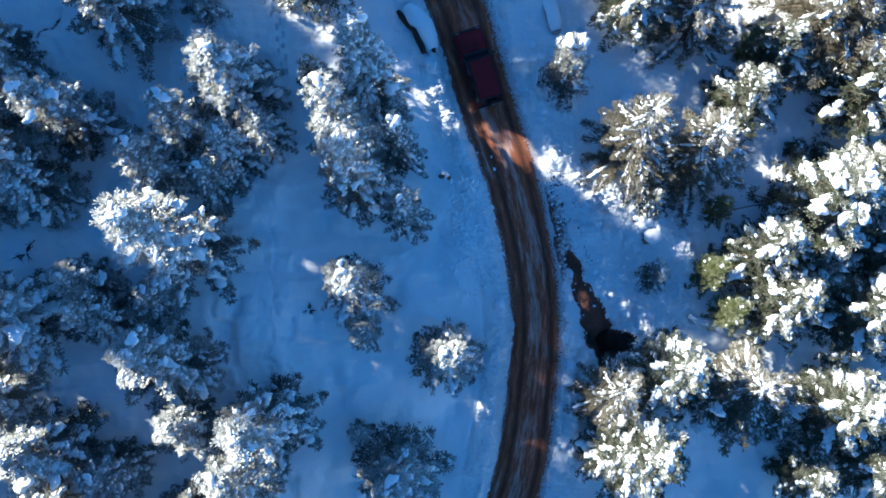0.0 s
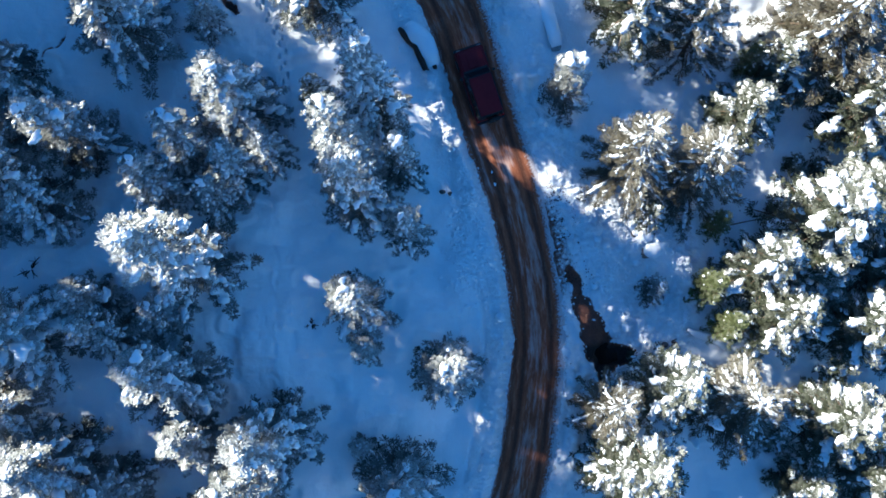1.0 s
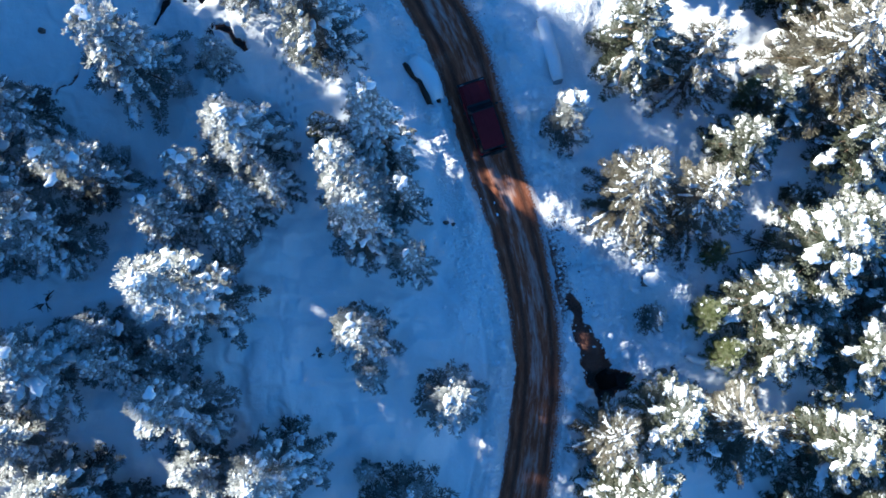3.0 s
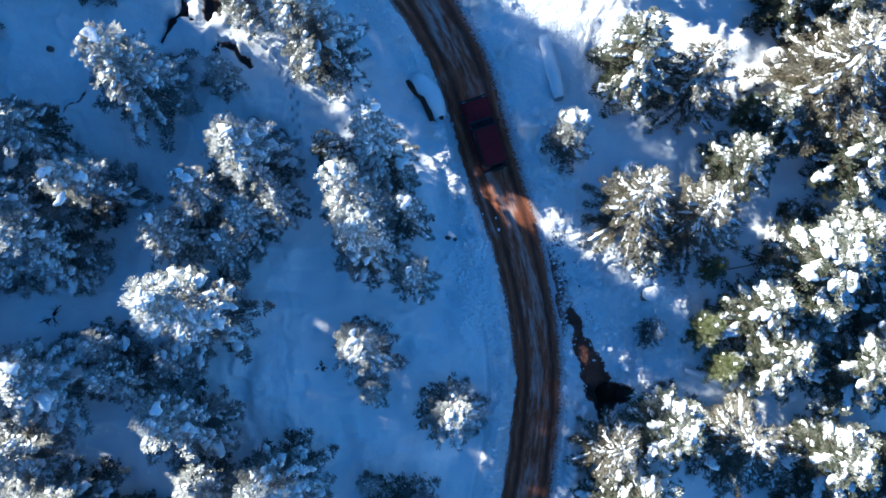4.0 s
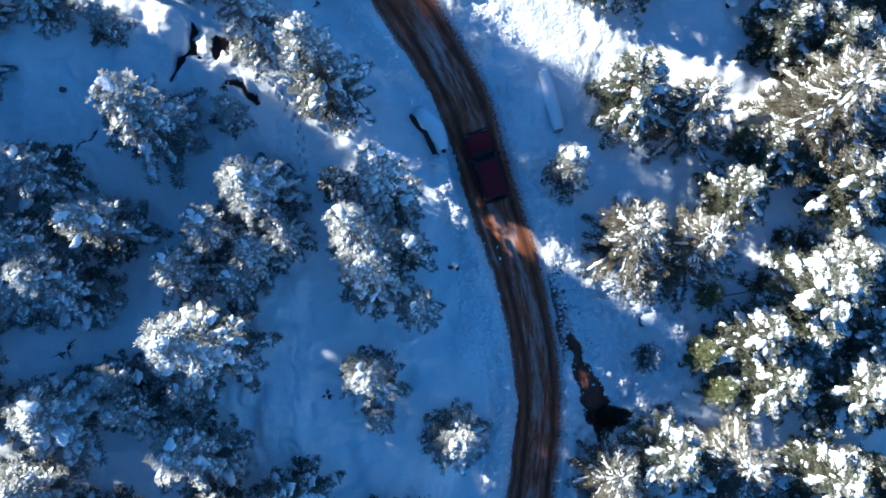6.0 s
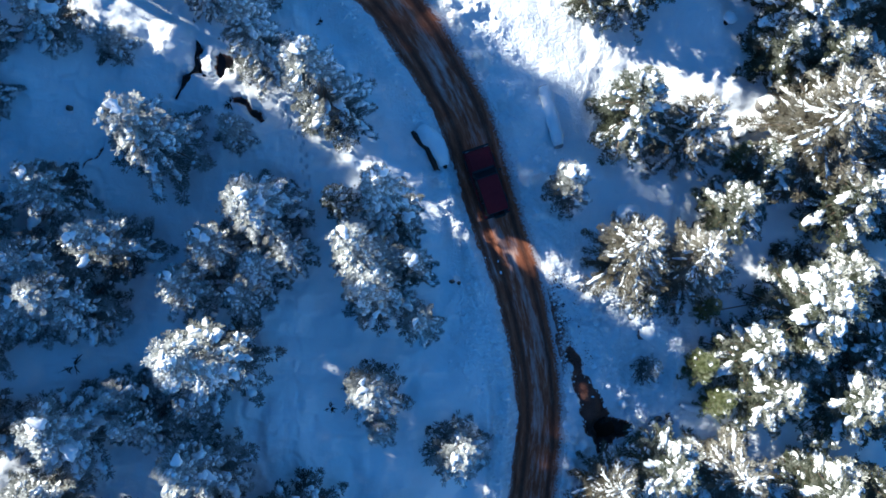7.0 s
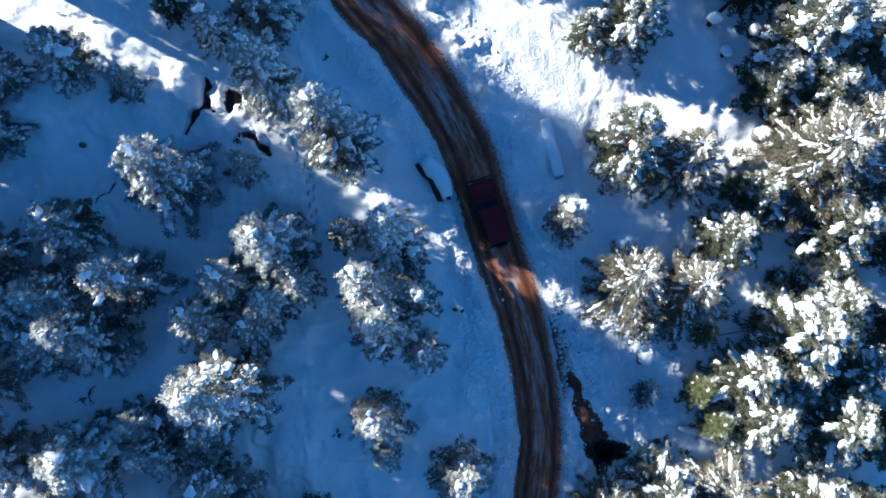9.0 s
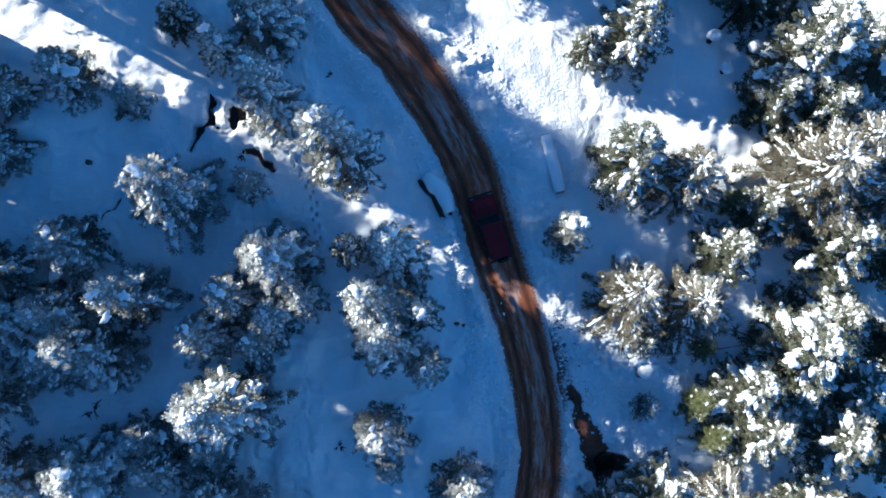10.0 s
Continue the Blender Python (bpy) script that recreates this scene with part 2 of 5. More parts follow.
CRACK = smooth_line([(-19.8, 11.2, 0.10), (-20.05, 10.6, 0.17), (-20.2, 10.2, 0.18), (-20.6, 9.95, 0.17), (-20.8, 9.5, 0.15)], 0.08)
BARE = [(DITCH, 0.28), (DITCH_END, 0.25), (BROOK, 0.6), (BROOK_POOL, 0.55), (BROOK_LOW, 0.55), (CRACK, 0.4)]
PILLOWS = [(-16.2, 16.4, 0.9, 0.6), (-15.75, 17.6, 0.65, 0.65), (-16.7, 17.8, 0.5, 0.5), (-22.5, 16.5, 1.3, 0.5), (-24, 14.5, 1.6, 0.5),
           (13.6, -0.3, 0.9, 0.5), (13.3, 0.9, 0.8, 0.5), (15.2, -1.5, 1.1, 0.45), (16.5, 15.2, 1.2, 0.5), (18.5, 15.6, 1.0, 0.55), (14.8, 16.2, 1.0, 0.35), (21.0, 15.0, 0.9, 0.4),
           (5.7, 13.6, 1.1, 0.40), (4.6, 14.4, 1.3, 0.25), (-20.2, 19.0, 1.0, 0.3), (9.2, -4.0, 0.8, 0.15), (15.0, -4.4, 1.0, 0.4), (12.6, -5.5, 0.9, 0.3)]
FOOT = smooth_line([(-10.9, 15.6, 0), (-10.23, 13.9, 0), (-9.64, 12.53, 0), (-9.31, 11.88, 0), (-8.95, 11.1, 0), (-8.87, 10.3, 0), (-8.69, 9.4, 0), (-8.67, 8.4, 0)], 0.02)
TRACKS = [smooth_line([(1.9, -1.0, 0), (2.4, -5.0, 0), (2.2, -9.0, 0), (1.2, -14, 0)], 0.2), smooth_line([(2.7, -2.0, 0), (3.1, -5.0, 0), (2.9, -8.6, 0), (2.0, -13.5, 0)], 0.2)]
steps = []
gap = 0.0
for k in range(1, len(FOOT)):
    gap += math.hypot(*(FOOT[k] - FOOT[k - 1])[:2])
    if gap > 0.36:
        gap = 0.0
        side = 0.12 if len(steps) % 2 else -0.17
        steps.append((FOOT[k][0] + side + 0.04 * math.sin(k), FOOT[k][1]))
STEPS = np.array(steps)


def land(x, y):
    """Height of the snow, and how bare the ground is, at arrays of points."""
    shape = np.shape(x)
    x, y = np.ravel(np.asarray(x, float)), np.ravel(np.asarray(y, float))
    z = hill(x, y)
    far = step(np.hypot(x, y - 4), 30, 60)
    i, d = near(CENTRE, x, y)
    w = CENTRE[i, 2]
    side = np.sign((x - CENTRE[i, 0]) * ACROSS[i, 0] + (y - CENTRE[i, 1]) * ACROSS[i, 1])
    off = d - w
    away = step(off, 0.6, 3.5)
    z += away * (0.30 * lattice(x, y, 0.16) + (0.17 + 0.08 * step(-x, -2, 4)) * lattice(x, y, 0.5)) + away * (0.045 + 0.05 * step(-x, -2, 4)) * lattice(x, y, 1.4) + 0.02 * away * lattice(x + 3, y, 3.6)
    z += far * 2.5 * lattice(x, y, 0.03)
    # ploughed banks, broad and broken on the downhill side
    wide = np.where(side > 0, 3.0, 1.7)
    rough = step(off, -0.15, 0.25) * (1 - step(off, wide * 0.6, wide * 1.25))
    z += rough * (np.where(side > 0, 0.10, 0.07) + 1.1 * lumps_on(x, y))
    z = np.where(off < 0.9, z * step(off, -0.05, 0.7) + (ROAD_Z[i] - 0.14) * (1 - step(off, -0.05, 0.7)), z)
    soil = 0.50 * (1 - step(off, -0.1, np.where(side > 0, 0.75, 0.42)))
    inner = (side > 0) & (y < 4.5) & (y > -6)
    soil += np.where(inner, 0.30 * (1 - step(np.abs(off - 0.7), 0.3, 1.0)), 0)
    patch = np.exp(-((x - 1.9) / 1.0) ** 2 - ((y - 0.6) / 2.0) ** 2)
    z += patch * (0.12 * np.abs(lattice(x, y, 2.9)) + 0.08 * lattice(x, y, 4.6))
    # ploughed rubble between the ditch and the trees
    rubble = step(x, 7.2, 9.2) * (1 - step(x, 14.5, 17.0)) * step(y, -9.5, -7.5) * (1 - step(y, 1.0, 4.0))
    z += rubble * (0.22 * np.abs(lattice(x, y, 0.9)) + 1.3 * lumps_on(x + 3, y))
    for cx, cy, r, h in PILLOWS:
        z += h * np.exp(-((x - cx) ** 2 + (y - cy) ** 2) / (r * r))
    for line, depth in BARE:
        q = (x > line[:, 0].min() - 2) & (x < line[:, 0].max() + 2) & (y > line[:, 1].min() - 2) & (y < line[:, 1].max() + 2)
        k, e = near(line, x[q], y[q])
        uneven = np.minimum(1, line[k, 2] / 0.4) ** 1.6
        ragged = line[k, 2] * (0.55 * lattice(x[q], y[q], 1.7) + 0.5 * lattice(x[q] + 4, y[q], 3.3)) if depth > 0.45 else 0.0
        e = e - line[k, 2] - ragged + uneven * (0.26 * lattice(x[q], y[q], 0.8) + 0.12 * lattice(x[q], y[q], 1.9) + 0.05 * lattice(x[q], y[q], 5.3))
        z[q] -= depth * (1 - step(e, -0.18, 0.14))
        edge = (-0.15, 0.20) if depth < 0.3 else (-0.26, 0.02)
        wet = 2.0 if depth > 0.28 else 1.1 + 0.9 * step(-y[q], 5.2, 6.6)
        soil[q] = np.maximum(soil[q], wet * (1 - step(e, *edge)))
    for line in TRACKS:
        k, e = near(line, x, y)
        z -= 0.07 * (1 - step(e, 0.08, 0.2)) * (1 - far)
    q = (np.abs(x + 9.7) < 2) & (y > 7) & (y < 17.5)
    if q.any():
        e = np.sqrt(((x[q][:, None] - STEPS[:, 0]) / 0.075) ** 2 + ((y[q][:, None] - STEPS[:, 1]) / 0.15) ** 2).min(1)
        z[q] -= 0.42 * (1 - step(e, 0.6, 1.15))
    return z.reshape(shape), soil.reshape(shape)


def lumps_on(x, y):
    """Height of the clods in ploughed snow, uneven in size and place."""
    px, py = x + 0.15 * lattice(x, y, 1.7), y + 0.15 * lattice(x + 11, y, 1.9)
    amount = np.clip(0.65 + 0.75 * lattice(x + 20, y, 0.7), 0.15, 1.2)
    return amount * 0.40 * (clods(px, py, 1.2) + clods(px + 7, py, 2.3) + clods(px, py + 3, 4.4))


def broken(x, y):
    """How far the snow is ploughed up and crumbled, 0 to 1."""
    shape = np.shape(x)
    x, y = np.ravel(x), np.ravel(y)
    i, d = near(CENTRE, x, y)
    side = (x - CENTRE[i, 0]) * ACROSS[i, 0] + (y - CENTRE[i, 1]) * ACROSS[i, 1]
    wide = np.where(side > 0, 3.2, 2.3)
    v = 1 - step(d - CENTRE[i, 2], wide * 0.5, wide * 1.2)
    v = np.maximum(v, 0.9 * step(x, 6.8, 8.5) * (1 - step(x, 14.5, 17.0)) * step(y, -10, -8) * (1 - step(y, 2.0, 5.0)))
    v = np.maximum(v, np.exp(-((x - 1.9) / 1.1) ** 2 - ((y - 0.6) / 2.2) ** 2))
    v = np.maximum(v, 0.5 * step(x, 2.0, 5.0) * (1 - step(x, 9, 13)) * step(y, 9, 12) * (1 - step(y, 20, 26)))
    return (v * (0.75 + 0.35 * lattice(x, y, 0.6))).reshape(shape)


def height(x, y):
    return float(land(np.array([x]), np.array([y]))[0][0])


def mesh_of(name, verts, faces, mat=None, smooth=True):
    me = bpy.data.meshes.new(name)
    me.from_pydata([tuple(v) for v in verts], [], [tuple(f) for f in faces])
    if mat:
        me.materials.append(mat)
    if smooth:
        me.shade_smooth()
    me.update()
    return me


def part(name, bm, mat, parent, label=""):
    """Links a bmesh or a mesh as one mesh object under a thing or under a part."""
    if isinstance(bm, bmesh.types.BMesh):
        me = bpy.data.meshes.new(name)
        bm.to_mesh(me)
        bm.free()
        me.materials.append(mat)
    else:
        me = bm
    ob = new(name, me)
    ob.parent = parent
    if label:
        tagged(ob, label)
    return ob


# ---- ground and road ----
def lines(lo, hi, fine, dense):
    """Grid lines: a fine stretch, finer yet in some bands, and ever wider steps out to the horizon."""
    v, out = lo, []
    while v < hi:
        out.append(v)
        v += next((s for a, b, s in dense if a < v < b), fine)
    s, a, b = fine, lo, out[-1]
    before, after = [], []
    while a > -700:
        s *= 1.22
        a, b = a - s, b + s
        before.append(a)
        after.append(b)
    return np.array(before[::-1] + out + after)


gx, gy = lines(-26, 30, 0.19, ((-21.2, -19.4, 0.075), (-16.6, -11.0, 0.075), (-10.4, -8.4, 0.04), (0.6, 15.5, 0.075))), lines(-18, 27, 0.19, ((8.0, 18.0, 0.075), (-9.0, 4.0, 0.075)))
XX, YY = np.meshgrid(gx, gy)
ZZ, SS = land(XX, YY)
nx, ny = len(gx), len(gy)
# under the ploughed banks the ground lies deeper, so that only the banks show
i, d = near(CENTRE, XX, YY)
left = (np.ravel(XX) - CENTRE[i, 0]) * ACROSS[i, 0] + (np.ravel(YY) - CENTRE[i, 1]) * ACROSS[i, 1] > 0
out, reach = d - CENTRE[i, 2], np.where(left, 2.6, 1.7)
cover = step(out, 0.0, 0.2) * (1 - step(out, reach - 1.3, reach - 1.0)) * (np.ravel(YY) > -21) * (np.ravel(YY) < 29)
for line in (DITCH, DITCH_END):
    i, d = near(line, XX, YY)
    cover = cover * step(d - line[i, 2], 0.3, 0.6)
ZZ = ZZ - 0.35 * cover.reshape(ZZ.shape)
ids = np.arange(nx * ny).reshape(ny, nx)
quads = np.stack([ids[:-1, :-1], ids[:-1, 1:], ids[1:, 1:], ids[1:, :-1]], -1).reshape(-1, 4)
me = bpy.data.meshes.new("ground")
me.vertices.add(nx * ny)
me.vertices.foreach_set("co", np.stack([XX, YY, ZZ], -1).ravel().astype(np.float32))
me.loops.add(quads.size)
me.loops.foreach_set("vertex_index", quads.ravel().astype(np.int32))
me.polygons.add(len(quads))
me.polygons.foreach_set("loop_start", (np.arange(len(quads)) * 4).astype(np.int32))
me.update(calc_edges=True)
me.shade_smooth()
me.attributes.new("soil", "FLOAT", "POINT").data.foreach_set("value", SS.ravel().astype(np.float32))
me.attributes.new("broken", "FLOAT", "POINT").data.foreach_set("value", broken(XX, YY).ravel().astype(np.float32))
me.materials.append(GROUND)
tagged(new("ground", me), "deep snow on a wooded slope, trodden and ploughed by the road", "ground", kind="structure")

verts, faces, uvs, ruts = [], [], [], []
LANES = np.linspace(-1.12, 1.12, 29)
along = 0.0
for k in range(len(CENTRE)):
    if k:
        along += math.hypot(*(CENTRE[k] - CENTRE[k - 1])[:2])
    for v in LANES:
        wob = 0.10 * float(lattice(along, v * 0.3 + 9, 0.9)) * abs(v) ** 3
        s = v * (CENTRE[k, 2] + wob)
        px, py = CENTRE[k, 0] + ACROSS[k, 0] * s, CENTRE[k, 1] + ACROSS[k, 1] * s
        rut = math.exp(-((abs(v) - 0.52) / 0.15) ** 2) * 0.75 + math.exp(-((v + 0.86) / 0.12) ** 2) * 0.6 + math.exp(-((v - 0.86) / 0.12) ** 2) * 0.5
        z = ROAD_Z[k] + 0.03 - 0.05 * rut + 0.02 * float(lattice(px, py, 1.1)) + 0.012 * float(lattice(px, py, 4.0)) - 0.16 * max(0, abs(v) - 0.98)
        verts.append((px, py, z))
        uvs.append((along, v))
        ruts.append(min(1, rut))
m = len(LANES)
for k in range(len(CENTRE) - 1):
    for j in range(m - 1):
        faces.append((k * m + j, k * m + j + 1, (k + 1) * m + j + 1, (k + 1) * m + j))
me = mesh_of("road", verts, faces, ROAD)
uv = me.uv_layers.new(name="UVMap")
flat = np.array(uvs, np.float32)[[l.vertex_index for l in me.loops]]
uv.data.foreach_set("uv", flat.ravel())
me.attributes.new("rut", "FLOAT", "POINT").data.foreach_set("value", np.array(ruts, np.float32))
tagged(new("road", me), "single-lane dirt road, wet brown mud with wheel ruts and snow streaks", "road", kind="structure")


def verge(name, sign, width, label):
    """The ploughed bank along one side of the road, from its edge up over the broken snow."""
    ks = [k for k in range(len(CENTRE)) if -22 < CENTRE[k, 1] < 30]
    line = smooth_line(CENTRE[ks[0]:ks[-1] + 1:2], 0.11)
    tan = np.gradient(line[:, :2], axis=0)
    tan /= np.linalg.norm(tan, axis=1)[:, None]
    acr = np.stack([-tan[:, 1], tan[:, 0]], 1) * sign
    offs = np.concatenate([np.arange(-0.42, 0.9, 0.07), np.arange(0.9, width + 0.01, 0.10)])
    n, m = len(line), len(offs)
    x = line[:, None, 0] + acr[:, None, 0] * (line[:, None, 2] + offs[None])
    y = line[:, None, 1] + acr[:, None, 1] * (line[:, None, 2] + offs[None])
    rz = hill(line[:, 0], line[:, 1])[:, None] - 0.30
    wob = 0.16 * lattice(x, y, 0.6) + 0.07 * lattice(x + 0.4 * lattice(x, y, 0.9), y, 2.0) + 0.03 * lattice(x, y, 5.0)
    o = offs[None] + wob
    g, bare = land(x, y)
    up = step(o, -0.15, 0.22)
    lump = lumps_on(x, y) * (1 - step(o, width - 1.5, width - 0.95))
    z = (rz - 0.05) * (1 - up) + up * (g + np.maximum(rz + 0.05 - g, 0) * (1 - step(o, 0.2, 0.7)) + 0.02 + lump)
    z = z - 0.3 * step(o, width - 0.95, width - 0.35)
    soil = 0.50 - (0.20 if sign > 0 else 0.25) * step(o, -0.12, 0.30) - 0.14 * step(o, 0.2, 0.7) - 0.22 * step(o, 0.5, 1.3 if sign > 0 else 1.0)
    if sign > 0:
        soil = soil + 0.34 * (1 - step(np.abs(o - 0.55), 0.3, 1.1)) * step(-y, -4.5, -1.5) * step(y, -3.4, -1.5)
    for ln, depth in BARE[:2]:
        i, e = near(ln, x, y)
        e = (e - ln[i, 2]).reshape(x.shape) + 0.2 * lattice(x, y, 2.4)
        inside = 1 - step(e, 0.0, 0.35)
        z = z * (1 - inside) + (g + 0.03 + 0.25 * lump) * inside
        soil = soil * (1 - inside) + np.maximum(soil, bare) * inside
    ids = np.arange(n * m).reshape(n, m)
    f = np.stack([ids[:-1, :-1], ids[:-1, 1:], ids[1:, 1:], ids[1:, :-1]], -1).reshape(-1, 4)
    if sign < 0:
        f = f[:, ::-1]
    me = bpy.data.meshes.new(name)
    me.from_pydata(np.stack([x, y, z], -1).reshape(-1, 3).tolist(), [], f.tolist())
    me.shade_smooth()
    me.attributes.new("soil", "FLOAT", "POINT").data.foreach_set("value", soil.ravel().astype(np.float32))
    me.attributes.new("broken", "FLOAT", "POINT").data.foreach_set("value", broken(x, y).ravel().astype(np.float32))
    me.materials.append(GROUND)
    tagged(new(name, me), label, "snow bank", kind="structure")


verge("verge_downhill", 1, 2.6, "broad bank of broken ploughed snow, dirty at the road edge")
verge("verge_uphill", -1, 1.7, "low bank of ploughed snow with a dark muddy edge")


# ---- trees ----
def blob_arrays(c, r, ax, seg=7, rng=random):
    """A lumpy pad of snow: a domed cap with a rounded rim. c centre, r (along, across, up), ax its heading."""
    ca, sa = math.cos(ax), math.sin(ax)
    vs, fs = [], []
    for ring, (k, h) in enumerate(((0.72, -0.45), (1.0, 0.0), (0.66, 0.66))):
        for s in range(seg):
            a = 2 * math.pi * (s + 0.5 * ring) / seg
            j = rng.uniform(0.5, 1.35)
            u, v = math.cos(a) * k * r[0] * j, math.sin(a) * k * r[1] * j
            vs.append((c[0] + u * ca - v * sa, c[1] + u * sa + v * ca, c[2] + h * r[2] * rng.uniform(0.85, 1.15)))
    vs.append((c[0], c[1], c[2] + 0.86 * r[2]))
    for ring in range(2):
        for s in range(seg):
            a, b = ring * seg + s, ring * seg + (s + 1) % seg
            fs += [(a, b, b + seg), (a, b + seg, a + seg)]
    for s in range(seg):
        fs.append((2 * seg + s, 2 * seg + (s + 1) % seg, 3 * seg))
    return vs, fs


def slab_arrays(c, r, ax, rng, up=0.5, seg=14):
    """One lobed cushion of snow with a steep broken rim and a gently domed top. r: its size."""
    vs, fs = [], []
    ph = [rng.uniform(0, 6.28) for _ in range(4)]
    tilt = (rng.uniform(-0.25, 0.25), rng.uniform(-0.25, 0.25))
    long, wide = rng.uniform(0.95, 1.2), rng.uniform(0.75, 0.95)
    for k, h in ((0.78, -0.6), (1.0, -0.1), (0.93, 0.42), (0.55, 0.8)):
        for s in range(seg):
            a = 2 * math.pi * s / seg
            j = 1 + 0.22 * math.sin(2 * a + ph[0]) + 0.20 * math.sin(3 * a + ph[1]) + 0.14 * math.sin(5 * a + ph[2]) + rng.uniform(-0.08, 0.08)
            u, v = math.cos(a) * k * r * j * long, math.sin(a) * k * r * j * wide
            vs.append((c[0] + u * math.cos(ax) - v * math.sin(ax), c[1] + u * math.sin(ax) + v * math.cos(ax), c[2] + h * r * up + tilt[0] * u + tilt[1] * v))
    vs.append((c[0], c[1], c[2] + 0.95 * r * up))
    for ring in range(3):
        for s in range(seg):
            a, b = ring * seg + s, ring * seg + (s + 1) % seg
            fs.append((a, b, b + seg, a + seg))
    for s in range(seg):
        fs.append((3 * seg + s, 3 * seg + (s + 1) % seg, 4 * seg))
    return vs, fs


def tube(points, radii, seg=6, cap=True):
    """A tapered tube along points, as vertices and faces."""
    vs, fs = [], []
    for k, p in enumerate(points):
        p = Vector(p)
        q = Vector(points[min(k + 1, len(points) - 1)]) - Vector(points[max(k - 1, 0)])
        q.normalize()
        u = q.orthogonal().normalized() if abs(q.z) > 0.9 else q.cross(Vector((0, 0, 1))).normalized()
        w = q.cross(u)
        for s in range(seg):
            a = 2 * math.pi * s / seg
            vs.append(p + (u * math.cos(a) + w * math.sin(a)) * radii[k])
    for k in range(len(points) - 1):
        for s in range(seg):
            a, b = k * seg + s, k * seg + (s + 1) % seg
            fs.append((a, b, b + seg, a + seg))
    if cap:
        fs.append(tuple(range(seg))[::-1])
        fs.append(tuple(range(len(vs) - seg, len(vs))))
    return vs, fs


def gather(pieces):
    vs, fs = [], []
    for v, f in pieces:
        o = len(vs)
        vs += v
        fs += [tuple(i + o for i in g) for g in f]
    return vs, fs


